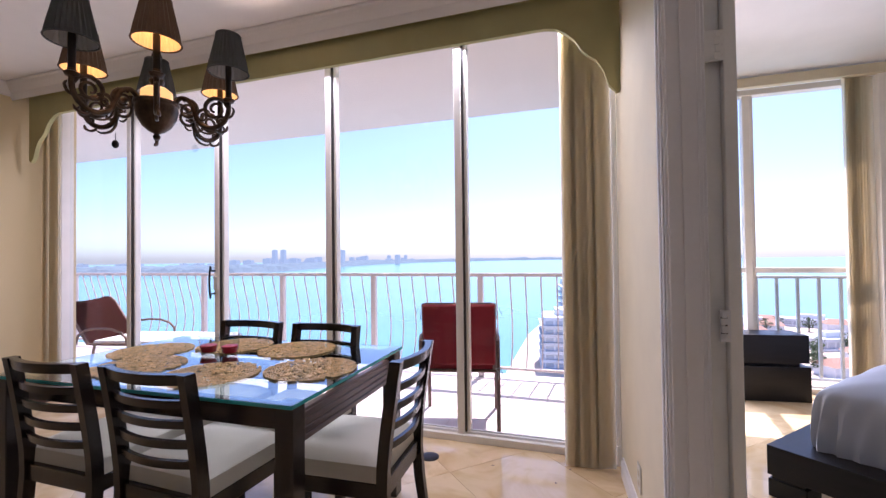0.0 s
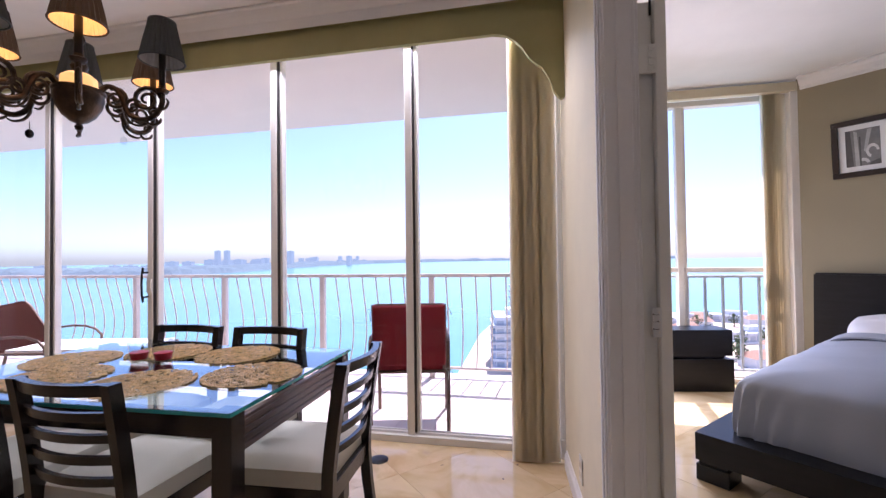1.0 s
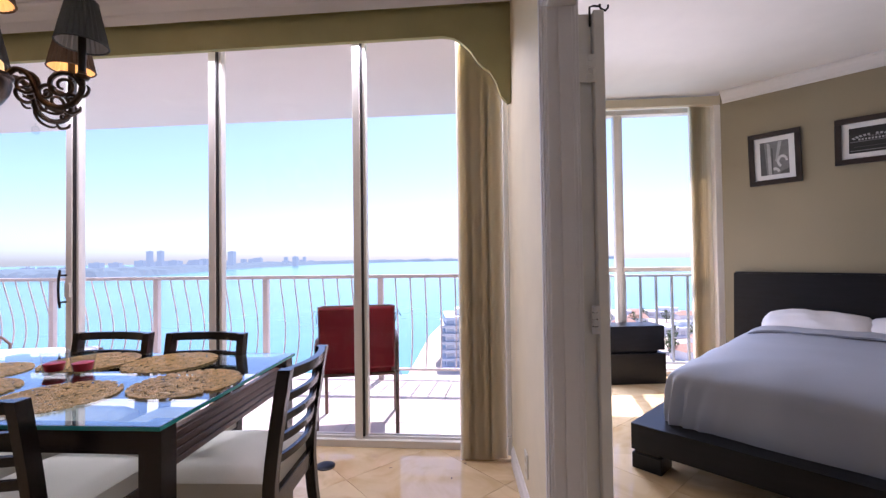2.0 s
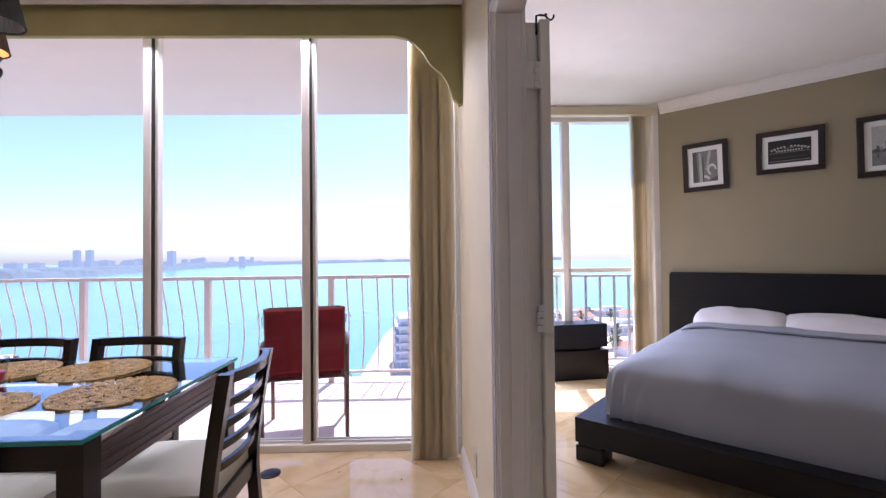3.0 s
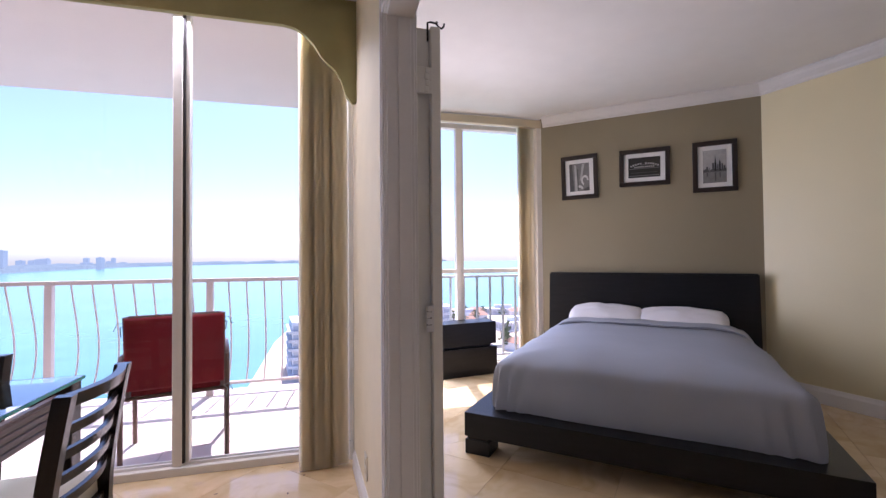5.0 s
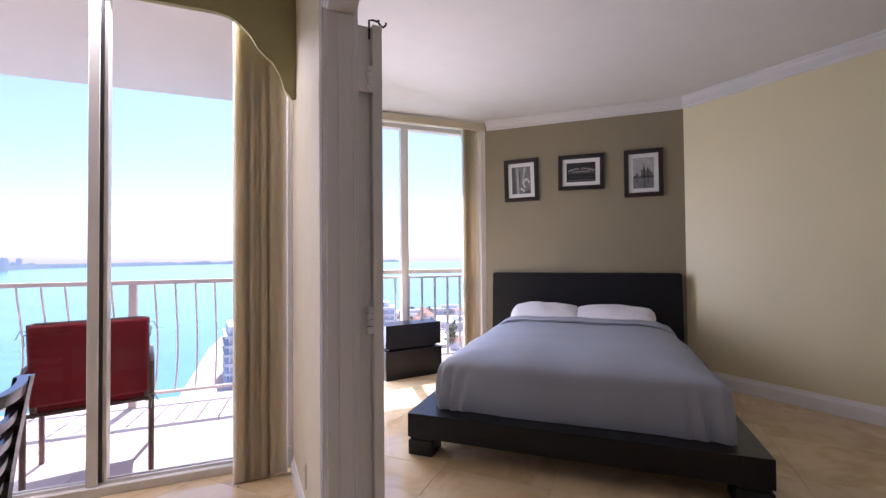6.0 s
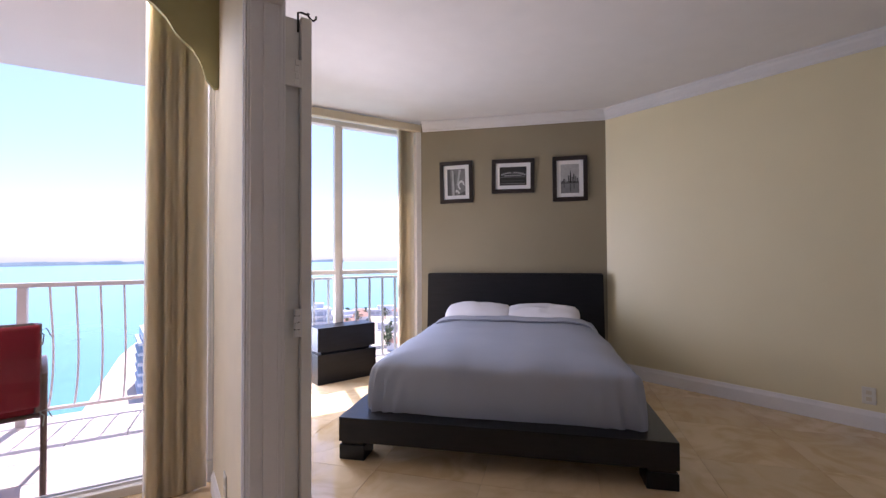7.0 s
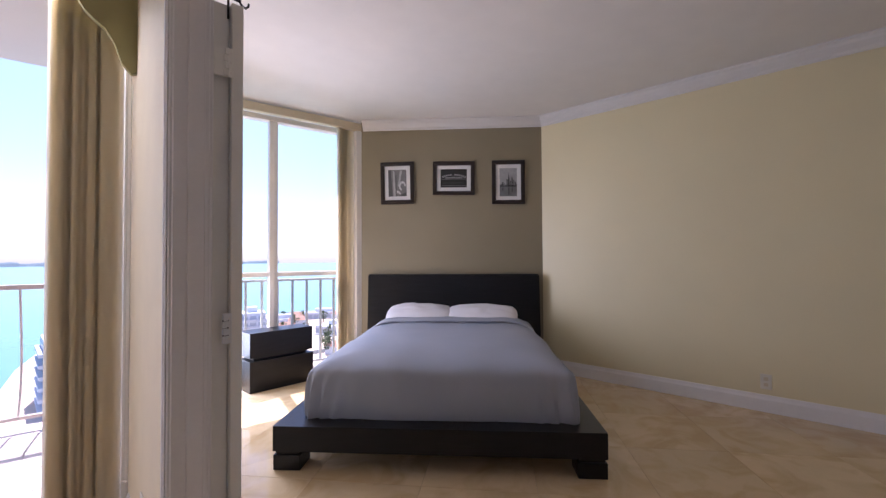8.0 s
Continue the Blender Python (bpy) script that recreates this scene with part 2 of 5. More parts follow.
def structure(name, bm, material, label="", category="", smooth=False):
    return tagged(part(name, bm, material, None, label, smooth), "", category, "", "structure")


# ---- the shell ----
CEIL = 2.70
WX = -4.36                 # west wall of the dining room
WY = 2.85                  # plane of the dining windows
BY = 4.56                  # plane of the bedroom window
C0, C1 = Vector((2.56, 4.40)), Vector((4.03, 3.08))   # ends of the taupe wall
Y1 = Vector((4.47, 0.55))
YD = (Y1 - C1).normalized()
Y2 = C1 + YD * 5.38         # far end of the yellow wall
BACK = -2.2


def wall_between(a, b, thick, z0=0.0, z1=CEIL, side=1):
    """A straight wall whose seen face runs from a to b; its body lies to the given side."""
    a, b = Vector(a), Vector(b)
    d = (b - a).normalized()
    n = Vector((-d.y, d.x)) * thick * side
    pts = [a, b, b + n, a + n]
    if side < 0:
        pts = pts[::-1]
    return prism([tuple(p) for p in pts], z0, z1)


structure("floor", boxes((-4.56, 5.2, BACK - 0.2, 2.95, -0.25, -0.0022), (0.6, 5.2, 2.95, 4.62, -0.25, -0.0022)), M_GROUT, "polished beige marble tiled floor laid diagonally", "floor")
# bedroom part runs past the window as an unseen overhang trimming the sunlight
structure("ceiling", boxes((-4.56, 5.2, BACK - 0.2, 2.95, CEIL, CEIL + 0.2), (0.6, 5.2, 2.95, 4.9, CEIL, CEIL + 0.2)), M_CEIL, "smooth off-white painted ceiling", "ceiling")
structure("wall_west", boxes((WX - 0.2, WX, BACK, 2.95, 0, CEIL)), M_BUFF, "cream painted side wall of the dining room", "wall")
# unseen wall, kept white and near to bounce light forward
structure("wall_south", boxes((WX - 0.2, 5.2, BACK - 0.2, BACK, 0, CEIL)), M_CEIL, "unseen white wall closing the room and bouncing light", "wall")
structure("wall_taupe", wall_between(C0, C1, 0.2, side=1), M_TAUPE, "taupe accent wall behind the bed", "wall")
structure("wall_east", wall_between(C1, Y2, 0.2, side=1), M_YELLOW, "pale yellow bedroom wall with a satin sheen", "wall")

# partition between dining room and bedroom, with the wide doorway towards the camera
PW = [(0.520, 1.62), (0.60, 1.62), (0.60, 4.42), (0.455, 4.42), (0.455, 2.64)]
structure("wall_partition", prism(PW, 0, CEIL), M_CREAM, "cream partition wall between dining room and bedroom", "wall")
structure("wall_partition_south", boxes((0.52, 0.60, BACK, -0.9, 0, CEIL), (0.52, 0.60, -0.9, 1.62, 2.065, CEIL)), M_CREAM, "cream wall over the bedroom doorway", "wall")

# white casing and jamb of the doorway
casing = bmesh.new()
box(casing, 0.514, 0.612, 1.595, 1.62, 0, 2.063)            # flat jamb board
box(casing, 0.552, 0.6, 1.590, 1.595, 0, 2.021)           # door stop
box(casing, 0.5055, 0.5195, 1.603, 1.69, 0, 2.13)           # dining-side casing
box(casing, 0.499, 0.5055, 1.612, 1.628, 0, 2.13)
box(casing, 0.499, 0.5055, 1.668, 1.686, 0, 2.13)
box(casing, 0.6005, 0.622, 1.60, 1.68, 0, 2.13)            # bedroom-side casing
box(casing, 0.514, 0.612, -0.9, 1.595, 2.022, 2.063)      # head board
box(casing, 0.5055, 0.5195, -0.95, 1.603, 2.030, 2.13)
box(casing, 0.499, 0.5055, -0.95, 1.612, 2.11, 2.13)
box(casing, 0.499, 0.5055, -0.95, 1.612, 2.036, 2.054)
bmesh.ops.bevel(casing, geom=casing.edges[:], offset=0.003, segments=1, affect="EDGES")
structure("trim_doorway", casing, M_WHITE, "white painted wooden door casing and jamb", "trim")


def crown(name, a, b, side, z=CEIL, drop=0.10):
    """Stepped crown moulding along a wall's top."""
    a, b = Vector(a), Vector(b)
    d = (b - a).normalized()
    n = Vector((-d.y, d.x)) * side
    prof = [(0, 0), (0.085, 0), (0.085, -0.014), (0.072, -0.02), (0.058, -0.042), (0.036, -0.062), (0.02, -0.075), (0.016, -0.09), (0, -drop)]
    bm = bmesh.new()
    ends = []
    for p in (a, b):
        ends.append([bm.verts.new((p.x + n.x * o, p.y + n.y * o, z + h)) for o, h in prof])
    k = len(prof)
    for i in range(k):
        bm.faces.new((ends[0][i], ends[0][(i + 1) % k], ends[1][(i + 1) % k], ends[1][i]))
    bm.faces.new(ends[0])
    bm.faces.new(ends[1][::-1])
    return structure(name, bm, M_CROWN, "white stepped crown moulding under the ceiling", "crown moulding")


crown("trim_crown_east", C1, Y2, -1)
crown("trim_crown_taupe", C0 + Vector((0.02, -0.018)), C1, -1)
crown("trim_crown_valance", (0.47, 2.46), (WX, 2.46), 1, drop=0.13)
crown("trim_crown_west", (WX, 2.46), (WX, BACK), 1)
crown("trim_crown_partition", (0.515, -0.9), (0.47, 2.46), 1)


def skirting(name, a, b, side, h=0.10):
    a, b = Vector(a), Vector(b)
    d = (b - a).normalized()
    n = Vector((-d.y, d.x)) * side
    prof = [(0.0, 0), (0.016, 0), (0.016, h * 0.72), (0.010, h * 0.86), (0.006, h), (0, h)]
    bm = bmesh.new()
    ends = [[bm.verts.new((p.x + n.x * o, p.y + n.y * o, z)) for o, z in prof] for p in (a, b)]
    k = len(prof)
    for i in range(k):
        bm.faces.new((ends[0][i], ends[0][(i + 1) % k], ends[1][(i + 1) % k], ends[1][i]))
    bm.faces.new(ends[0])
    bm.faces.new(ends[1][::-1])
    return structure(name, bm, M_WHITE, "white painted baseboard along the wall", "baseboard")


skirting("baseboard_east", C1, Y2, -1, 0.13)
skirting("baseboard_taupe", C0, C1, -1, 0.13)
skirting("baseboard_west", (WX, 2.8), (WX, BACK), 1)
skirting("baseboard_partition", (0.5145, 1.70), (0.456, 2.64), 1)

# ---- dining window wall ----


def window(name, x0, x1, y, z0, z1, mullions, label, wide=0.05, deep=0.10, seal=M_GASKET):
    """A glazed wall in an opening: outer frame, mullions with dark gaskets, panes."""
    w = structure(name, boxes((x0, x1, y - deep / 2, y + deep / 2, z0, z0 + 0.045), (x0, x1, y - deep / 2, y + deep / 2, z1 - 0.05, z1),
                              (x0, x0 + 0.05, y - deep / 2, y + deep / 2, z0 + 0.045, z1 - 0.05), (x1 - 0.05, x1, y - deep / 2, y + deep / 2, z0 + 0.045, z1 - 0.05), bevel=0.003, seg=1), M_ALU, label, "window")
    part("sill_track", boxes((x0 + 0.05, x1 - 0.05, y - 0.02, y - 0.005, z0 + 0.045, z0 + 0.06), (x0 + 0.05, x1 - 0.05, y + 0.015, y + 0.03, z0 + 0.045, z0 + 0.06)), M_ALU, w)
    for x in mullions:
        mu = part("mullion", boxes((x - wide / 2, x + wide / 2, y - 0.04, y + 0.035, z0 + 0.046, z1 - 0.051), bevel=0.004, seg=1), M_ALU, w)
        part("gasket", boxes((x + wide / 2, x + wide / 2 + 0.012, y - 0.035, y + 0.02, z0 + 0.062, z1 - 0.052)), seal, mu)
        part("interlock", boxes((x + wide / 2 + 0.012, x + wide / 2 + 0.032, y - 0.022, y + 0.03, z0 + 0.062, z1 - 0.052), bevel=0.003, seg=1), M_ALU, mu)
    xs = [x0 + 0.05, *mullions, x1 - 0.05]
    for a, b in zip(xs, xs[1:]):
        p = part("pane", boxes((a + 0.02, b - 0.02, y + 0.003, y + 0.009, z0 + 0.05, z1 - 0.05)), M_PANE, w)
        p.visible_shadow = False
    return w


DIN_M = [-3.47, -2.50, -1.475, -0.50]
win1 = window("window_1", WX, 0.455, WY, 0.0, 2.66, DIN_M, "full-height beige aluminium sliding glass doors to the balcony")
structure("wall_lintel", boxes((WX, 0.455, WY - 0.05, WY + 0.1, 2.66, CEIL)), M_STUCCO, "plain lintel over the sliding doors", "wall")
pull = bmesh.new()
tube(pull, [(0, -0.005, 0.035), (0, -0.045, 0.035), (0, -0.048, 0.0), (0, -0.056, 0.05), (0, -0.06, 0.125), (0, -0.056, 0.20), (0, -0.048, 0.25), (0, -0.045, 0.215), (0, -0.005, 0.215)], 0.0075, 8)
part("door_handle", pull, M_IRON, win1, "black bow-shaped pull handle", True, pose(-2.512, WY - 0.04, 0.885))
part("lock_plate", boxes((-0.02, 0.02, -0.012, 0, -0.05, 0.05), bevel=0.004), M_ALU, win1, "small beige lock plate", False, pose(-2.50, WY - 0.04, 1.0))

# olive fabric valance with scalloped ends
vx0, vx1 = -4.21, 0.468
vy = 2.50
low, tip = 2.42, 2.03
shape = [(0.06, 0.04), (0.085, 0.12), (0.12, 0.18), (0.155, 0.205), (0.19, 0.24), (0.225, 0.30), (0.27, 0.345), (0.32, 0.378), (0.38, 0.39)]
outline = [(vx0, 2.61), (vx0, tip + 0.02), (vx0 + 0.025, tip)] + [(vx0 + a, tip + b) for a, b in shape]
outline += [(vx1 - a, tip + b) for a, b in shape[::-1]] + [(vx1 - 0.025, tip), (vx1, tip + 0.01), (vx1, 2.61)]
vb = bmesh.new()
under = outline[1:-1]
cols = [[vb.verts.new(p) for p in ((x, vy, z), (x, vy + 0.03, z), (x, vy + 0.03, 2.61), (x, vy, 2.61))] for x, z in under]
for a, b in zip(cols, cols[1:]):
    for k in range(4):
        vb.faces.new((a[k], a[(k + 1) % 4], b[(k + 1) % 4], b[k]))
vb.faces.new(cols[0])
vb.faces.new(cols[-1][::-1])
tagged(part("valance", vb, M_OLIVE), "olive green upholstered valance with scalloped ends over the window", "valance")
# unseen dark sheet added to dim the hidden lamp's reflection in the panes
reflection_baffle = part("lining", boxes((vx0 + 0.4, vx1 - 0.4, vy + 0.031, vy + 0.036, 2.44, 2.605)), M_BAFFLE, bpy.data.objects["valance"], "added dark sheet that dims the hidden lamp's reflection")
part("top_band", boxes((vx0, vx1, vy - 0.004, vy - 0.0005, 2.585, 2.61), bevel=0.001, seg=1), M_OLIVE, bpy.data.objects["valance"])
structure("trim_valance_top", boxes((-4.21, 0.468, 2.50, WY - 0.05, 2.61, 2.64)), M_OLIVE, "board behind the window valance", "trim")


def blinds(name, x0, x1, y, z0, z1, count, label, ang=25, spread=0, wide=0.089):
    """A gathered stack of vertical blind slats hanging from a head track."""
    b = thing(name, pose((x0 + x1) / 2, y, z0), label, "blinds")
    w = x1 - x0
    part("head_track", boxes((-w / 2, w / 2, -0.02, 0.02, z1 - z0, z1 - z0 + 0.035), bevel=0.003, seg=1), M_ALU, b)
    rnd = random.Random(name)
    bm = bmesh.new()
    h = z1 - z0
    for s in range(7):
        a = s / 6 - 0.5
        bm.verts.new((a * wide, 0.012 * math.cos(a * 3.0), 0))
    bm.verts.ensure_lookup_table()
    top = [bm.verts.new((v.co.x, v.co.y, h)) for v in bm.verts[:7]]
    bm.verts.ensure_lookup_table()
    for s in range(6):
        bm.faces.new((bm.verts[s], bm.verts[s + 1], top[s + 1], top[s]))
    bmesh.ops.solidify(bm, geom=bm.faces[:], thickness=0.0015)
    me = mesh_of("slat", bm, M_BLIND, True)
    for i in range(count):
        o = new("slat", me)
        o.parent = b
        o.matrix_basis = pose(-w / 2 + 0.03 + (w - 0.06) * i / max(1, count - 1) + rnd.uniform(-0.002, 0.002), 0.0, 0.0, 0, 0, ang + (spread * i / count) + rnd.uniform(-0.6, 0.6))
    return b


blinds("vertical_blinds", 0.160, 0.412, 2.68, 0.004, 2.60, 22, "gathered cream vertical blinds hanging beside the sliding doors", 26, -8)
blinds("vertical_blinds", WX + 0.02, WX + 0.22, 2.70, 0.012, 2.60, 9, "gathered cream vertical blinds in the dining room corner", -30, 5)

# the reveal's brightness from the sky is put in as white colour
structure("trim_lit_reveal", boxes((0.425, 0.4545, 2.74, 2.80, 0.0, 2.62), bevel=0.003, seg=1), M_WHITE, "window reveal beside the partition, sky light put in as white", "trim")
ten = thing("blind_tensioner", pose(0.435, 2.655, 0.0), "clear plastic blind cord tensioner near the floor", "tensioner")
part("housing", boxes((-0.012, 0.012, -0.01, 0.012, 0.05, 0.15), bevel=0.005), M_PAPER, ten)
cd = bmesh.new()
tube(cd, [(0.0, 0.0, 0.15), (0.0, 0.0, 2.45)], 0.002, 5)
part("cord", cd, M_PAPER, ten)

# ---- bedroom window ----
win2 = window("window_2", 0.60, 2.56, BY, 0.0, 2.62, [1.648], "full-height bedroom window with a beige aluminium transom", 0.055, seal=M_ALU)
part("transom", boxes((0.65, 2.51, BY - 0.035, BY + 0.03, 1.015, 1.06), bevel=0.004, seg=1), M_ALU, win2)
structure("trim_cornice", boxes((0.60, 2.56, BY - 0.18, BY - 0.12, 2.60, CEIL - 0.02), bevel=0.004, seg=1), M_CORNICE, "beige blind cornice box over the bedroom window", "cornice")
structure("trim_corner_post", boxes((2.505, 2.60, BY - 0.165, BY + 0.05, 0, 2.60), bevel=0.004, seg=1), M_ALU, "beige window post at the taupe wall", "trim")
blinds("vertical_blinds", 2.29, 2.50, BY - 0.12, 0.012, 2.60, 9, "gathered cream vertical blinds in the bedroom corner", 30, -5)
guard = thing("guard_railing", pose(0.6, BY + 0.10, 0.0), "grey metal safety railing outside the bedroom window", "railing")
part("top_rail", boxes((0, 2.1, -0.02, 0.02, 0.96, 0.985), bevel=0.004, seg=1), M_GREYRAIL, guard)
part("bottom_rail", boxes((0, 2.1, -0.015, 0.015, 0.08, 0.105), bevel=0.004, seg=1), M_GREYRAIL, guard)
bar = mesh_of("baluster", boxes((-0.011, 0.011, -0.011, 0.011, 0.105, 0.96)), M_GREYRAIL)
for i in range(14):
    o = new("baluster", bar)
    o.parent, o.matrix_basis = guard, pose(0.07 + 0.153 * i, 0, 0)
for x in (0.01, 2.09):
    part("post", boxes((x - 0.02, x + 0.02, -0.02, 0.02, -0.2, 0.96)), M_GREYRAIL, guard)
structure("slab_edge", boxes((0.6, 5.2, 4.62, 4.90, -0.25, -0.05)), M_STUCCO, "concrete slab edge outside the bedroom", "slab")

# ---- balcony ----
structure("balcony_floor", boxes((-9.0, 0.6, 2.95, 4.55, -0.30, -0.026)), M_TERRACE_GROUT, "pale tiled balcony floor in bright sun", "balcony floor")
structure("balcony_ceiling", boxes((-9.0, 0.6, 2.95, 4.52, 2.66, 2.95)), M_STUCCO, "pinkish stucco balcony ceiling", "ceiling")
structure("wall_balcony", boxes((0.455, 0.60, 4.42, 4.62, 0, CEIL)), M_STUCCO, "stucco end wall of the balcony", "wall")
structure("wall_facade_west", boxes((-9.0, WX - 0.2, 2.75, 2.95, -0.3, 2.95)), M_STUCCO, "stucco facade beside the sliding doors", "wall")
RY = 4.38
railing = thing("balcony_railing", pose(0, RY, -0.022), "white metal balcony railing with bellied balusters", "railing")
part("top_rail", boxes((-9.0, 0.45, -0.028, 0.028, 1.005, 1.04), bevel=0.008), M_RAIL, railing)
part("bottom_rail", boxes((-9.0, 0.45, -0.016, 0.016, 0.085, 0.11), bevel=0.004, seg=1), M_RAIL, railing)
post = mesh_of("post", boxes((-0.027, 0.027, -0.027, 0.027, 0.0, 1.005), bevel=0.004, seg=1), M_RAIL)
bel = bmesh.new()
tube(bel, [(0, 0.02 + 0.115 * math.sin(math.pi * s ** 0.72) ** 1.2, 0.105 + 0.905 * s) for s in [k / 14 for k in range(15)]], 0.0075, 6)
bel = mesh_of("baluster", bel, M_RAIL, True)
for i in range(8):
    x = 0.42 - 1.2 * i if i == 0 else 0.475 - 1.2 * i
    o = new("post", post)
    o.parent, o.matrix_basis = railing, pose(x, 0, 0)
    for k in range(1, 8):
        xb = 0.475 - 1.2 * i - 0.15 * k
        o = new("baluster", bel)
        o.parent, o.matrix_basis = railing, pose(xb, -0.02, 0)

# ---- dining table ----
TX0, TX1, TY0, TY1, TZ = -2.055, -0.618, 1.25, 2.155, 0.73
table = thing("dining_table", pose((TX0 + TX1) / 2, (TY0 + TY1) / 2, 0, 0, 0, 1.3), "dark espresso dining table with a green-edged glass top", "table")
hw, hd = (TX1 - TX0) / 2, (TY1 - TY0) / 2
part("tabletop", boxes((-hw, hw, -hd, hd, TZ - 0.012, TZ), bevel=0.002, seg=1), M_GLASSTOP, table, "clear glass tabletop with a green edge").visible_shadow = False
part("glass_edge", boxes((-hw - 0.0015, hw + 0.0015, -hd - 0.0015, -hd - 0.0002, TZ - 0.012, TZ - 0.001), (-hw - 0.0015, hw + 0.0015, hd + 0.0002, hd + 0.0015, TZ - 0.012, TZ - 0.001),
                         (-hw - 0.0015, -hw - 0.0002, -hd, hd, TZ - 0.012, TZ - 0.001), (hw + 0.0002, hw + 0.0015, -hd, hd, TZ - 0.012, TZ - 0.001)), M_TEAL, table, "teal green glass edge")
leg = mesh_of("leg", boxes((-0.034, 0.034, -0.034, 0.034, 0, TZ - 0.013), bevel=0.003, seg=1), M_ESPRESSO)
for sx in (-1, 1):
    for sy in (-1, 1):
        o = new("leg", leg)
        o.parent, o.matrix_basis = table, pose(sx * (hw - 0.040), sy * (hd - 0.045), 0)
for s in (-1, 1):
    part("apron", boxes((-hw + 0.09, hw - 0.09, s * (hd - 0.05) - 0.014, s * (hd - 0.05) + 0.014, TZ - 0.095, TZ - 0.02), bevel=0.002, seg=1), M_ESPRESSO, table)
    ap = part("apron", boxes((s * (hw - 0.046) - 0.012, s * (hw - 0.046) + 0.012, -hd + 0.09, hd - 0.09, TZ - 0.160, TZ - 0.048), bevel=0.002, seg=1), M_APRON, table, "reddish brown grooved apron")
    for k in range(4):
        z = TZ - 0.156 + 0.026 * k
        part("rib", boxes((s * (hw - 0.032) - 0.003, s * (hw - 0.032) + 0.003, -hd + 0.092, hd - 0.092, z, z + 0.019), bevel=0.0015, seg=1), M_APRON, ap)
part("cross_beam", boxes((-hw + 0.07, hw - 0.07, -0.02, 0.02, TZ - 0.08, TZ - 0.014), bevel=0.002, seg=1), M_ESPRESSO, table)


def bowed(x0, x1, z0, z1, y0, bow, th, n=10, lean=0.0):
    """A horizontal slat bowed backwards between two posts."""
    bm = bmesh.new()
    rings = []
    for i in range(n + 1):
        s = i / n
        x = x0 + (x1 - x0) * s
        y = y0 - bow * (1 - (2 * s - 1) ** 2)
        rings.append([bm.verts.new(p) for p in ((x, y, z0), (x, y + th, z0), (x, y + th - lean, z1), (x, y - lean, z1))])
    for a, b in zip(rings, rings[1:]):
        for k in range(4):
            bm.faces.new((a[k], a[(k + 1) % 4], b[(k + 1) % 4], b[k]))
    bm.faces.new(rings[0][::-1])
    bm.faces.new(rings[-1])
    bmesh.ops.bevel(bm, geom=[e for e in bm.edges if e.calc_face_angle(0) > 1.0], offset=0.003, segments=1, affect="EDGES")
    return bm


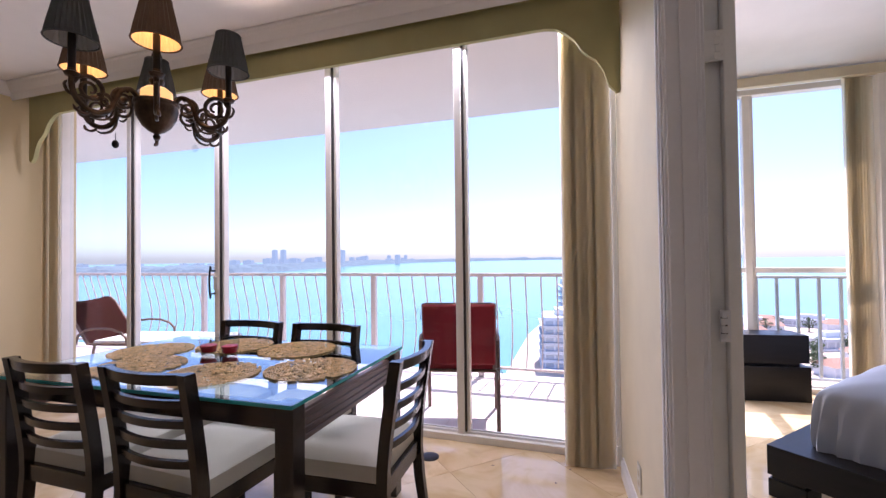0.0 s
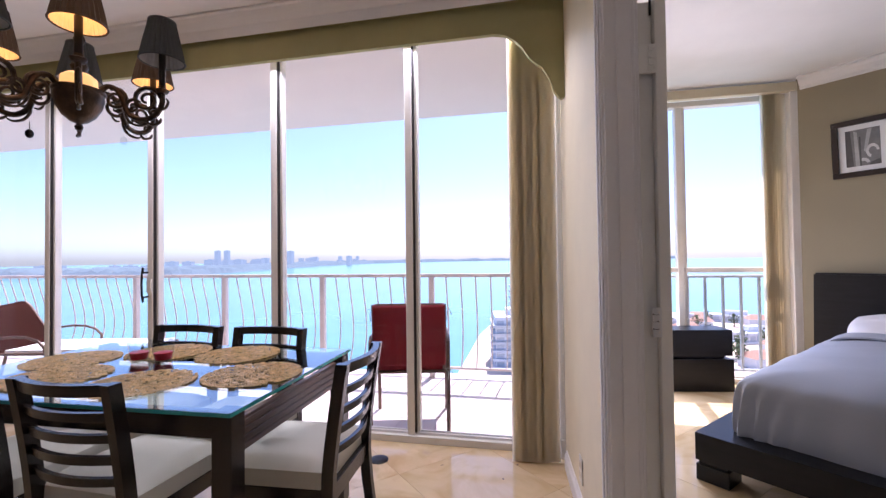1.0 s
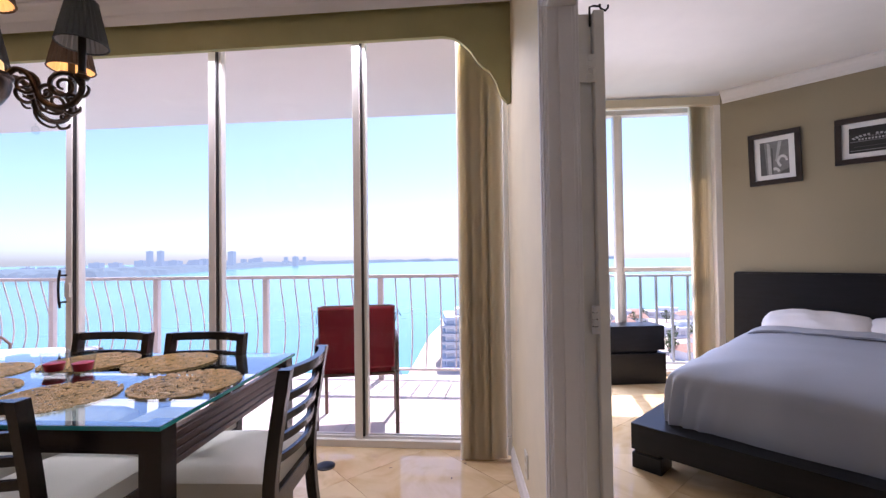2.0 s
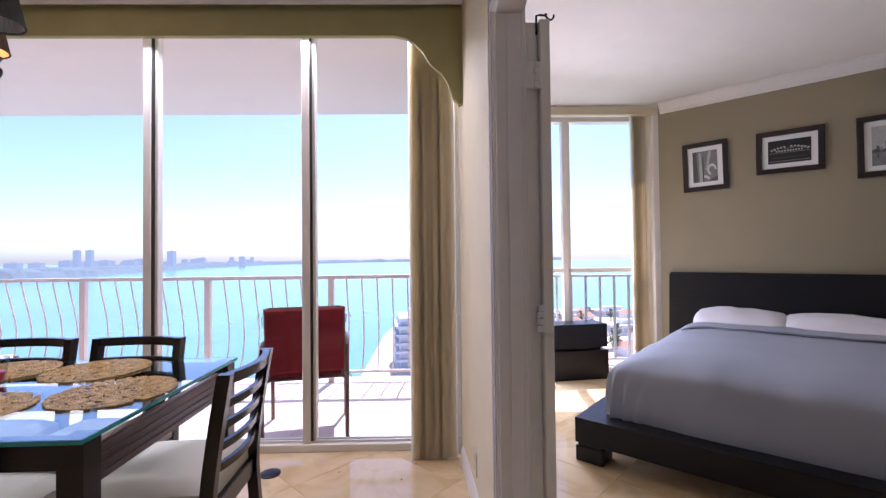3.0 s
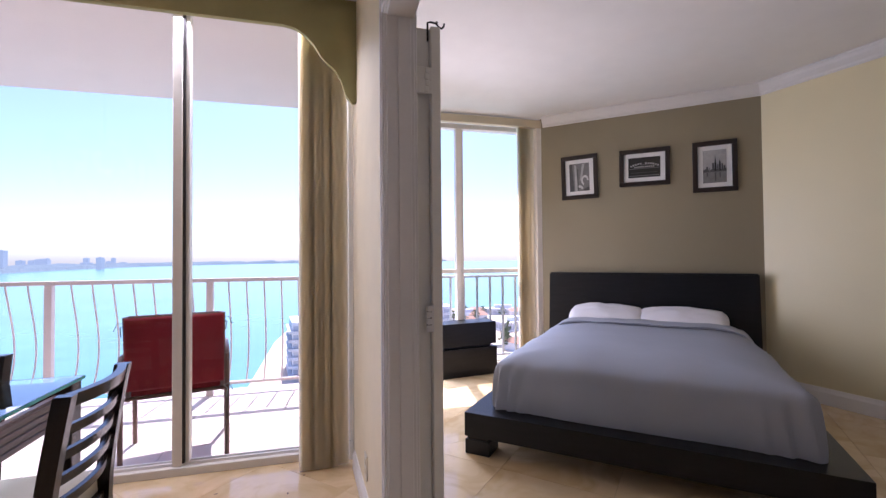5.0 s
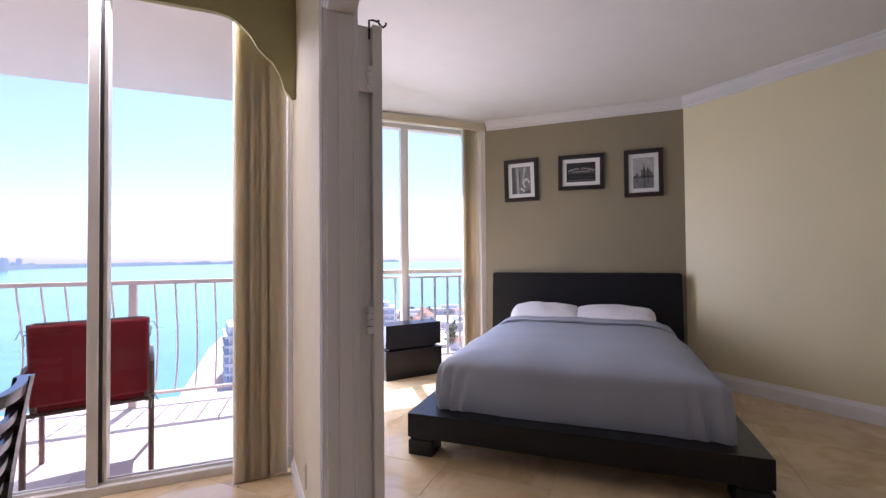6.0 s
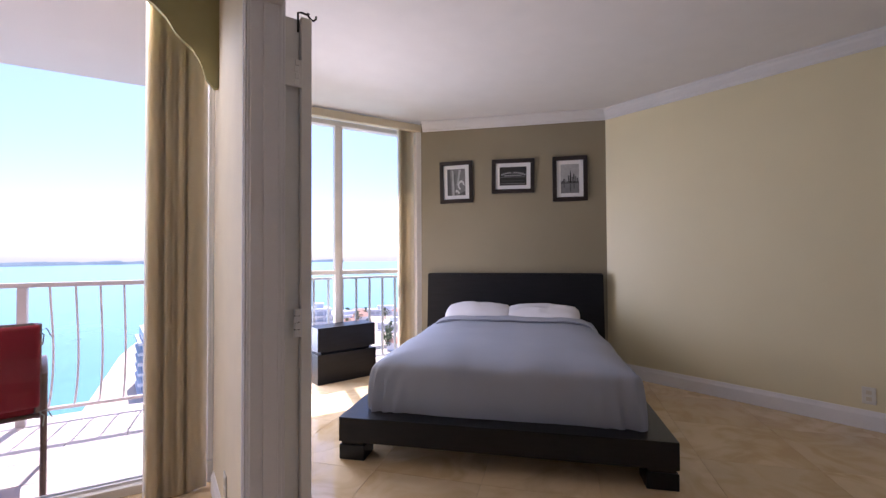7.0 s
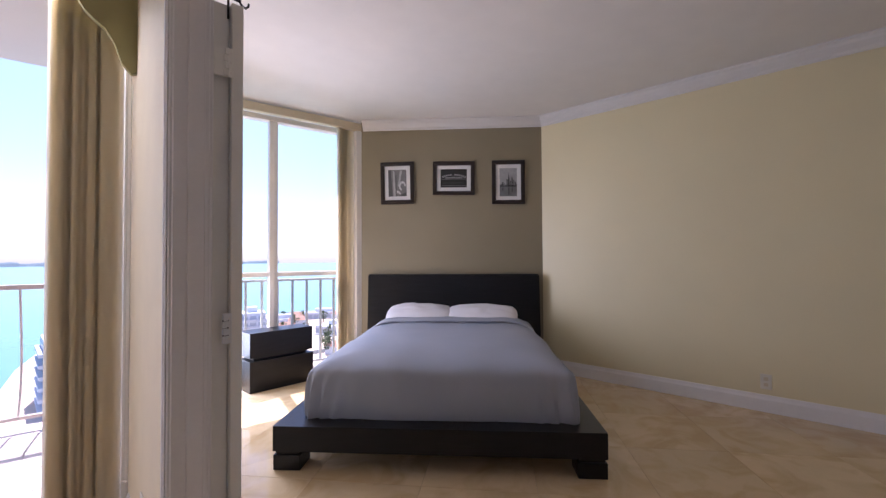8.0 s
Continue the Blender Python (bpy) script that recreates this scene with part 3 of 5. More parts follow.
def dining_chair():
    """Ladder-back dining chair facing +y; the seat's middle is the origin."""
    c = thing("dining_chair", Matrix(), "dark espresso ladder-back dining chair with a cream padded seat", "chair", "chairs round the dining table")
    W, H = 0.2025, 0.83

    def backline(z):
        t = max(0.0, (z - 0.42) / (H - 0.42))
        return -0.185 - 0.055 * t ** 1.3

    for s in (-1, 1):
        bm = bmesh.new()
        rings = []
        zs = [0, 0.12, 0.25, 0.38, 0.46, 0.54, 0.62, 0.70, 0.77, H]
        for z in zs:
            y = backline(z) - (0.05 * (1 - z / 0.38) ** 1.5 if z < 0.38 else 0)
            d = 0.021 if z > 0.3 else 0.015 + 0.006 * z / 0.3
            x = s * (W - 0.016)
            rings.append([bm.verts.new(p) for p in ((x - 0.016, y - d, z), (x + 0.016, y - d, z), (x + 0.016, y + d, z), (x - 0.016, y + d, z))])
        for a, b in zip(rings, rings[1:]):
            for k in range(4):
                bm.faces.new((a[k], a[(k + 1) % 4], b[(k + 1) % 4], b[k]))
        bm.faces.new(rings[0][::-1])
        bm.faces.new(rings[-1])
        bmesh.ops.bevel(bm, geom=[e for e in bm.edges if e.calc_face_angle(0) > 1.0], offset=0.004, segments=1, affect="EDGES")
        part("back_post", bm, M_ESPRESSO, c, "", True)
        part("front_leg", boxes((s * W * 0.9 - 0.019, s * W * 0.9 + 0.019, 0.165, 0.203, 0, 0.40), bevel=0.004, seg=1), M_ESPRESSO, c)
        part("side_rail", boxes((s * W * 0.93 - 0.011, s * W * 0.93 + 0.011, -0.165, 0.166, 0.345, 0.405), bevel=0.003, seg=1), M_ESPRESSO, c)
    part("top_rail", bowed(-W + 0.03, W - 0.03, H - 0.036, H, backline(H - 0.02) - 0.012, 0.035, 0.026, lean=0.006), M_ESPRESSO, c, "", True)
    for k in range(4):
        z = 0.715 - 0.068 * k
        part("slat", bowed(-W + 0.03, W - 0.03, z, z + 0.027, backline(z) - 0.008, 0.032, 0.016, lean=0.003), M_ESPRESSO, c, "", True)
    part("rear_rail", boxes((-W + 0.033, W - 0.033, -0.196, -0.172, 0.345, 0.41), bevel=0.003, seg=1), M_ESPRESSO, c)
    part("front_rail", boxes((-W * 0.9 + 0.02, W * 0.9 - 0.02, 0.172, 0.196, 0.345, 0.405), bevel=0.003, seg=1), M_ESPRESSO, c)
    bm = bmesh.new()
    n = 12
    grid = {}
    for lay, sgn in ((0, -1), (1, 1)):
        for i in range(n + 1):
            for j in range(n + 1):
                a, b = 2 * i / n - 1, 2 * j / n - 1
                e = max(0.0, 1 - abs(a) ** 6) ** 0.5 * max(0.0, 1 - abs(b) ** 6) ** 0.5
                z = 0.448 + (0.014 + 0.034 * e if sgn > 0 else -0.042)
                shrink = 1 - (0.02 if sgn > 0 else 0.0) * (1 - e)
                grid[lay, i, j] = bm.verts.new((a * (W - 0.004) * shrink, 0.018 + b * 0.193 * shrink, z))
    for lay in (0, 1):
        for i in range(n):
            for j in range(n):
                bm.faces.new([grid[lay, i + p, j + q] for p, q in ((0, 0), (1, 0), (1, 1), (0, 1))])
    for i in range(n):
        for f in (((0, i, 0), (0, i + 1, 0), (1, i + 1, 0), (1, i, 0)), ((0, i, n), (0, i + 1, n), (1, i + 1, n), (1, i, n)),
                  ((0, 0, i), (0, 0, i + 1), (1, 0, i + 1), (1, 0, i)), ((0, n, i), (0, n, i + 1), (1, n, i + 1), (1, n, i))):
            bm.faces.new([grid[k] for k in f])
    part("seat", bm, M_CUSHION, c, "cream padded seat", True)
    return c


chair = dining_chair()
chair.matrix_basis = pose(-1.62, 1.42, 0)
copy_thing(chair, pose(-1.11, 1.42, 0, 0, 0, -2))
copy_thing(chair, pose(-1.562, 1.915, 0, 0, 0, 180))
copy_thing(chair, pose(-1.072, 1.915, 0, 0, 0, 179))
copy_thing(chair, pose(-0.605, 1.675, 0, 0, 0, 93))

# round woven placemats: open rings of flattened gold wire


def placemat():
    bm = bmesh.new()
    rnd = random.Random(5)
    R = 0.188
    for i in range(1150):
        rr, a = R * math.sqrt(rnd.random()), rnd.uniform(0, 2 * math.pi)
        r = rnd.uniform(0.005, 0.0095)
        rr = min(rr, R - r)
        cx, cy, ph, el = rr * math.cos(a), rr * math.sin(a), rnd.uniform(0, 3), rnd.uniform(0.6, 1.0)
        pts = []
        for k in range(7):
            t = 2 * math.pi * k / 7
            x, y = r * math.cos(t), r * el * math.sin(t)
            pts.append((cx + x * math.cos(ph) - y * math.sin(ph), cy + x * math.sin(ph) + y * math.cos(ph)))
        z0 = 0.0005 + rnd.uniform(0, 0.001)
        lo = []
        for x, y in pts:
            dx, dy = x - cx, y - cy
            q = [(cx + dx * f, cy + dy * f, z0 + h) for f, h in ((1.0, 0), (0.90, 0.003), (0.74, 0.003), (0.68, 0))]
            lo.append([bm.verts.new(p) for p in q])
        for k in range(7):
            a4, b4 = lo[k], lo[(k + 1) % 7]
            for s in range(3):
                bm.faces.new((a4[s], b4[s], b4[s + 1], a4[s + 1]))
    return bm


matmesh = mesh_of("placemat", placemat(), M_GOLD)
for i, (x, y) in enumerate(((-1.82, 1.75), (-1.58, 1.50), (-1.16, 1.485), (-0.815, 1.663), (-1.11, 1.965), (-1.49, 1.955))):
    o = new("placemat", matmesh)
    o.matrix_basis = pose(x, y, TZ + 0.001 + 0.0005 * i, 0, 0, 63 * i)
    tagged(o, "round gold openwork placemat on the glass table", "placemat", "placemats on the dining table")


def candle_cup(x, y):
    c = thing("candle_holder", pose(x, y, TZ + 0.002), "clear glass cup with a red candle on the table", "candle", "candle cups on the dining table")
    part("cup", lathe([(0.0, 0), (0.034, 0), (0.040, 0.03), (0.047, 0.09), (0.044, 0.09), (0.038, 0.03), (0.032, 0.006), (0.0, 0.006)], 24, False), M_CUP, c, "clear glass cup", True)
    part("candle", lathe([(0.0, 0.007), (0.031, 0.007), (0.038, 0.038), (0.034, 0.040), (0.0, 0.038)], 20, False), M_WAX, c, "dark red candle wax", True)
    return c


candle_cup(-1.49, 1.785)
candle_cup(-1.375, 1.80)

# small things on the floor by the sliding doors
disc = thing("floor_socket_cover", pose(-0.62, 2.545, 0), "small dark round disc on the floor", "cover")
part("cover", lathe([(0.055, 0.001), (0.055, 0.006), (0.048, 0.010), (0.02, 0.011)], 24), M_IRON, disc, "", True)
# thin dark pieces added for the small chip marks in the marble
scrap = bmesh.new()
rs = random.Random(4)
a0 = [scrap.verts.new((0.014 * math.cos(a) * rs.uniform(0.5, 1.0), 0.007 * math.sin(a) * rs.uniform(0.5, 1.0), 0.0006)) for a in [0.9 * k for k in range(7)]]
scrap.faces.new(a0)
bmesh.ops.solidify(scrap, geom=scrap.faces[:], thickness=0.001)
scrap = mesh_of("floor_chip", scrap, M_APRON)
for x, y, r in ((-0.24, 2.55, 20), (0.11, 2.46, 100), (0.18, 2.63, 60)):
    o = new("floor_chip", scrap)
    o.matrix_basis = pose(x, y, 0.0012, 0, 0, r)
    tagged(o, "tiny dark chip mark on the marble floor", "leaf", "leaf scraps on the floor")

# ---- chandelier ----
CHX, CHY = -1.47, 1.50
lamp = thing("chandelier", pose(CHX, CHY, 0, 0, 0, -38.2), "aged bronze scroll-arm chandelier with dark pleated shades", "chandelier")
part("hub", lathe([(0.004, 1.705), (0.012, 1.71), (0.015, 1.722), (0.008, 1.732), (0.03, 1.742), (0.055, 1.765), (0.074, 1.80), (0.082, 1.835), (0.08, 1.852), (0.086, 1.858), (0.086, 1.868), (0.06, 1.876), (0.03, 1.89), (0.022, 1.94), (0.03, 1.96), (0.018, 1.985), (0.012, 2.05), (0.02, 2.07), (0.01, 2.1)], 28), M_BRONZE, lamp, "", True)
# added glowing ring standing for the far shade's amber lining
part("amber_glow_standin", lathe([(0.055, 1.872), (0.06, 1.89), (0.058, 1.915), (0.04, 1.93)], 24), glow("amber_lining_glow", (1.0, 0.55, 0.15), 0.5), lamp, "added glowing stand-in for the far shade's amber lining", True)
part("rod", lathe([(0.008, 2.09), (0.008, 2.62)], 10), M_BRONZE, lamp)
part("canopy", lathe([(0.012, 2.60), (0.03, 2.62), (0.058, 2.66), (0.062, 2.698)], 20), M_BRONZE, lamp, "", True)


def spiral(cx, cz, r0, turns, start, sign=1, n=22):
    return [(cx + r0 * (1 - 0.78 * k / n) * math.cos(start + sign * turns * 2 * math.pi * k / n), 0, cz + r0 * (1 - 0.78 * k / n) * math.sin(start + sign * turns * 2 * math.pi * k / n)) for k in range(n + 1)]


def smooth_line(pts, n=5):
    """A soft curve through the given points."""
    p = [Vector(q) for q in pts]
    p = [2 * p[0] - p[1]] + p + [2 * p[-1] - p[-2]]
    out = []
    for k in range(1, len(p) - 2):
        for j in range(n):
            u = j / n
            out.append(0.5 * (2 * p[k] + (p[k + 1] - p[k - 1]) * u + (2 * p[k - 1] - 5 * p[k] + 4 * p[k + 1] - p[k + 2]) * u * u + (3 * p[k] - p[k - 1] - 3 * p[k + 1] + p[k + 2]) * u ** 3))
    return out + [p[-2]]


def taper(n, r, tip):
    return [r * (1 - (1 - tip) * (2 * k / (n - 1) - 1) ** 4) for k in range(n)]


arm = bmesh.new()
main = smooth_line([(0.07, 0, 1.86), (0.10, 0, 1.888), (0.135, 0, 1.875), (0.158, 0, 1.83), (0.175, 0, 1.785), (0.21, 0, 1.762), (0.25, 0, 1.765), (0.282, 0, 1.79), (0.299, 0, 1.83), (0.30, 0, 1.88)])
tube(arm, main, 0.0105, 8)
tube(arm, spiral(0.130, 1.838, 0.045, 1.6, 2.0, -1), [0.0085 - 0.004 * k / 22 for k in range(23)], 6)
tube(arm, spiral(0.243, 1.842, 0.054, 1.7, 0.2, 1), [0.0095 - 0.0045 * k / 22 for k in range(23)], 6)
tube(arm, spiral(0.192, 1.812, 0.030, 1.4, 0.6, 1), [0.0075 - 0.0035 * k / 22 for k in range(23)], 6)
tube(arm, spiral(0.270, 1.790, 0.022, 1.3, 2.6, -1), [0.007 - 0.003 * k / 22 for k in range(23)], 6)
for q, r in (([(0.165, 0, 1.80), (0.168, 0, 1.77), (0.19, 0, 1.742), (0.225, 0, 1.735), (0.25, 0, 1.748)], 0.007),
             ([(0.24, 0, 1.757), (0.262, 0.006, 1.742), (0.288, 0.004, 1.752), (0.296, 0, 1.77)], 0.008),
             ([(0.29, 0, 1.80), (0.312, 0, 1.812), (0.322, 0, 1.836), (0.314, 0, 1.852)], 0.007),
             ([(0.12, 0, 1.80), (0.138, 0, 1.785), (0.155, 0, 1.79)], 0.006)):
    line = smooth_line(q)
    tube(arm, line, taper(len(line), r, 0.25), 6, flat=0.7)
arm_mesh = mesh_of("arm", arm, M_BRONZE, True)
pan_mesh = mesh_of("drip_pan", lathe([(0.006, 1.868), (0.02, 1.872), (0.026, 1.884), (0.015, 1.89), (0.013, 1.90)], 16), M_BRONZE, True)
stick_mesh = mesh_of("candle_sleeve", lathe([(0.0125, 1.895), (0.0125, 2.03), (0.008, 2.035)], 12), M_IRON, True)
bulb_mesh = mesh_of("bulb", lathe([(0.006, 2.035), (0.012, 2.055), (0.014, 2.075), (0.007, 2.10), (0.001, 2.11)], 12), M_BULB, True)
darkbulb_mesh = mesh_of("bulb", lathe([(0.006, 2.035), (0.012, 2.055), (0.014, 2.075), (0.007, 2.10), (0.001, 2.11)], 12), M_LINING, True)


def pleated(outer):
    bm = bmesh.new()
    n = 56
    rings = []
    for z, r in ((2.003, 0.080), (2.057, 0.070), (2.11, 0.0585), (2.165, 0.047)):
        rings.append([bm.verts.new(((r + (0.0026 if k % 2 else -0.0026) - (0 if outer else 0.004)) * math.cos(2 * math.pi * k / n), (r + (0.0026 if k % 2 else -0.0026) - (0 if outer else 0.004)) * math.sin(2 * math.pi * k / n), z)) for k in range(n)])
    for a, b in zip(rings, rings[1:]):
        for k in range(n):
            bm.faces.new((a[k], a[(k + 1) % n], b[(k + 1) % n], b[k]))
    if outer:
        for z, r in ((2.003, 0.081), (2.165, 0.048)):
            tube(bm, [(r * math.cos(2 * math.pi * k / 36), r * math.sin(2 * math.pi * k / 36), z) for k in range(37)], 0.0035, 6, close=False)
    return bm


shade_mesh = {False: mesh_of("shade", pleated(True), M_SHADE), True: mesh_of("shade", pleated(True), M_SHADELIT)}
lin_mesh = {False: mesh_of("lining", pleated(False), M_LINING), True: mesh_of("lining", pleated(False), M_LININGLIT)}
for i, lit in enumerate((True, False, True, False, True, False)):
    a = 60 * i
    arm_ob = new("arm", arm_mesh)
    arm_ob.parent, arm_ob.matrix_basis = lamp, pose(0, 0, 0, 0, 0, a)
    for nm, me in (("drip_pan", pan_mesh), ("candle_sleeve", stick_mesh), ("bulb", bulb_mesh if lit else darkbulb_mesh)):
        o = new(nm, me)
        o.parent, o.matrix_basis = arm_ob, pose(0.30, 0, 0)
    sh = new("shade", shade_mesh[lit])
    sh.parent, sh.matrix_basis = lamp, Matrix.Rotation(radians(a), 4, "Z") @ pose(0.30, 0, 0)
    tagged(sh, "pleated shade with bulb light put in as brown glow" if lit else "dark grey pleated shade")
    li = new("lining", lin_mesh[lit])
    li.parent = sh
for i in (0, 2, 4):
    a = radians(-38.2 + 60 * i)
    bl = new("bulb_light", bpy.data.lights.new("bulb_light", "SPOT"))
    bl.data.energy, bl.data.color, bl.data.shadow_soft_size = 2.0, (1.0, 0.80, 0.56), 0.012
    bl.data.spot_size, bl.data.spot_blend = radians(76), 0.3
    bl.location = (CHX + 0.30 * math.cos(a), CHY + 0.30 * math.sin(a), 2.10)
    up = new("bulb_uplight", bpy.data.lights.new("bulb_uplight", "SPOT"))
    up.data.energy, up.data.color, up.data.shadow_soft_size = 7.0, (1.0, 0.80, 0.56), 0.012
    up.data.spot_size, up.data.spot_blend = radians(84), 0.5
    up.matrix_world = look((bl.location.x, bl.location.y, 2.12), (bl.location.x, bl.location.y + 0.001, 2.7))
for a, h in ((240, 0.0), (120, 0.02), (60, 0.03)):
    drop = bmesh.new()
    tube(drop, [(0.17, 0, 1.735), (0.17, 0, 1.70 + h)], 0.0015, 5)
    bmesh.ops.create_icosphere(drop, subdivisions=2, radius=0.014, matrix=Matrix.Translation((0.17, 0, 1.688 + h)) @ Matrix.Diagonal((1, 1, 1.3, 1)))
    part("pendant_drop", drop, M_IRON if a == 240 else M_CUP, lamp, "", True, pose(0, 0, 0, 0, 0, a))

# ---- bedroom ----
BED = Matrix.Translation((1.108, 2.647, 0)) @ Matrix.Rotation(math.atan2(-0.668, 0.744), 4, "Z")
bed = thing("platform_bed", BED, "low black oak platform bed with a tall headboard", "bed")
part("platform", boxes((0, 1.853, 0, 2.15, 0.105, 0.247), bevel=0.004), M_BLACKWOOD, bed)
for x0 in (0.0, 1.853 - 0.16):
    for y0 in (0.0, 1.95):
        part("foot", boxes((x0 + 0.002, x0 + 0.158, y0 + 0.002, y0 + 0.158, 0.0, 0.086), bevel=0.003, seg=1), M_BLACKWOOD, bed)
        part("spacer", boxes((x0 + 0.014, x0 + 0.146, y0 + 0.014, y0 + 0.146, 0.086, 0.105)), M_IRON, bed)
hb = bmesh.new()
box(hb, 0.0, 1.845, 2.15, 2.215, 0.05, 1.02)
for v in hb.verts:
    if v.co.z > 0.5:
        v.co.x = 0.9225 + (v.co.x - 0.9225) * 0.988
        v.co.y += 0.03
bmesh.ops.bevel(hb, geom=hb.edges[:], offset=0.012, segments=2, affect="EDGES")
part("headboard", hb, M_BLACKWOOD, bed, "black oak headboard")


def rounded_outline(x0, x1, y0, y1, r, n=9, per=12):
    """Points along a rectangle with rounded corners."""
    pts = []
    for cx, cy, a0, nx in ((x1 - r, y0 + r, -90, 0), (x1 - r, y1 - r, 0, 0), (x0 + r, y1 - r, 90, 0), (x0 + r, y0 + r, 180, 0)):
        for k in range(n):
            a = radians(a0 + 90 * k / (n - 1))
            pts.append(Vector((cx + r * math.cos(a), cy + r * math.sin(a))))
    out = []
    for i, p in enumerate(pts):
        q = pts[(i + 1) % len(pts)]
        m = max(1, int((q - p).length / 0.018))
        out += [p.lerp(q, k / m) for k in range(m)]
    return out


def covered_mattress():
    X0, X1, Y0, Y1 = 0.152, 1.708, 0.135, 2.12
    prof = [(-0.014, 0.249), (-0.016, 0.27), (-0.016, 0.31), (-0.015, 0.35), (-0.012, 0.39), (-0.010, 0.43), (-0.008, 0.47), (-0.004, 0.50), (0.003, 0.518), (0.014, 0.531), (0.034, 0.543), (0.075, 0.558), (0.13, 0.571), (0.2, 0.581), (0.28, 0.588), (0.38, 0.59), (0.5, 0.592), (0.62, 0.592), (0.72, 0.592)]
    bm = bmesh.new()
    rings = []
    for o, z in prof:
        base = rounded_outline(X0, X1, Y0, Y1, 0.045)
        ring = []
        c = Vector(((X0 + X1) / 2, (Y0 + Y1) / 2))
        for p in base:
            hx, hy = (X1 - X0) / 2, (Y1 - Y0) / 2
            d = p - c
            q = Vector((d.x * (1 - o / hx), d.y * (1 - o / hy))) + c
            w = noise.noise(Vector((q.x * 3.2, q.y * 3.2, z * 1.2)))
            f = noise.noise(Vector((q.x * 9, q.y * 9, z * 3 + 5)))
            side = 1.0 if o < 0.06 else 0.3
            near_corner = min(abs(q.x - X0), abs(q.x - X1)) + min(abs(q.y - Y0), abs(q.y - Y1))
            foot = q.y < Y0 + 0.5
            pleat = math.sin(60 * (q.x - q.y) * (1 if q.x > c.x else -1) + 16 * z + 7 * w) * (0.021 if foot else 0.008) * max(0, 1 - near_corner / 0.30) * side * min(1.0, (0.56 - z) / 0.15 if z < 0.56 else 0.0)
            n2 = (q - c).normalized()
            q = q + n2 * (0.012 * w * side + 0.007 * f * side + pleat)
            g2 = noise.noise(Vector((q.x * 5 + 2.0 * q.y, q.y * 1.7 - q.x, 3.3)))
            ring.append(bm.verts.new((q.x, q.y, z + (0.007 * w + 0.003 * f + 0.004 * g2 if z > 0.3 else 0))))
        rings.append(ring)
    n = len(rings[0])
    for a, b in zip(rings, rings[1:]):
        for k in range(n):
            bm.faces.new((a[k], a[(k + 1) % n], b[(k + 1) % n], b[k]))
    bm.faces.new(rings[-1])
    return bm


bedding = thing("bedding", BED, "grey cotton duvet tucked smoothly over the mattress", "bedding")
part("duvet", covered_mattress(), M_SHEET, bedding, "", True)
fold = bmesh.new()
rows = []
for i in range(41):
    s = i / 40
    x = 0.16 + 1.55 * s
    edge = 1 - (2 * s - 1) ** 10
    dz = -0.13 * (1 - edge)
    ws = 0.006 * math.sin(17 * s) + 0.004 * math.sin(41 * s)
    rows.append([fold.verts.new((x, y + ws, z + dz + 0.3 * ws)) for y, z in ((1.60, 0.598), (1.595, 0.612), (1.61, 0.622), (1.70, 0.626), (1.82, 0.622), (1.86, 0.612), (1.86, 0.596))])
for a, b in zip(rows, rows[1:]):
    for k in range(7):
        fold.faces.new((a[k], a[(k + 1) % 7], b[(k + 1) % 7], b[k]))
fold.faces.new(rows[0])
fold.faces.new(rows[-1][::-1])
part("folded_edge", fold, M_SHEET, bedding, "folded-over top edge of the duvet", True)


def pillow(cx, cy, w, d, h, rz, seed):
    bm = bmesh.new()
    n = 22
    g = {}
    for lay, sg in ((0, -1), (1, 1)):
        for i in range(n + 1):
            for j in range(n + 1):
                a, b = 2 * i / n - 1, 2 * j / n - 1
                e = (max(0, 1 - a * a) * max(0, 1 - b * b)) ** 0.38
                pinch = 1 - 0.07 * (1 - a * a) * (abs(b) > 0.99) - 0.05 * (abs(a * b)) ** 6
                w1 = noise.noise(Vector((a * 2.2 + seed, b * 2.2, 0)))
                z = sg * h * e * (1 + 0.22 * w1) if e > 0 else 0
                g[lay, i, j] = bm.verts.new((a * w * (1 - 0.05 * b * b) * pinch, b * d * (1 - 0.07 * a * a), max(z, -0.03) + 0.008 * noise.noise(Vector((a * 6 + 2 * b, b * 4, seed))) * e))
    for lay in (0, 1):
        for i in range(n):
            for j in range(n):
                bm.faces.new([g[lay, i + p, j + q] for p, q in ((0, 0), (1, 0), (1, 1), (0, 1))])
    bmesh.ops.remove_doubles(bm, verts=bm.verts[:], dist=0.004)
    o = part("pillow", bm, M_PILLOW, None, "", True, BED @ pose(cx, cy, 0.628, 16, 0, rz))
    return tagged(o, "soft white pillow leaning on the black headboard", "pillow", "pillows on the bed")


pillow(0.60, 1.93, 0.335, 0.19, 0.085, 3, 1.0)
pillow(1.22, 1.92, 0.355, 0.19, 0.08, -4, 4.0)

NS = Matrix.Translation((1.358, 4.167, 0)) @ Matrix.Rotation(radians(8.5), 4, "Z")
ns = thing("nightstand", NS, "black oak two-drawer nightstand of stacked blocks beside the window", "nightstand")
part("body", boxes((0.05, 0.56, 0.045, 0.22, 0.012, 0.50)), M_IRON, ns)
part("drawer", boxes((0.0, 0.615, 0.0, 0.245, 0.0, 0.278), bevel=0.004), M_BLACKWOOD, ns)
part("drawer", boxes((0.0, 0.605, 0.0, 0.245, 0.308, 0.53), bevel=0.004), M_BLACKWOOD, ns)


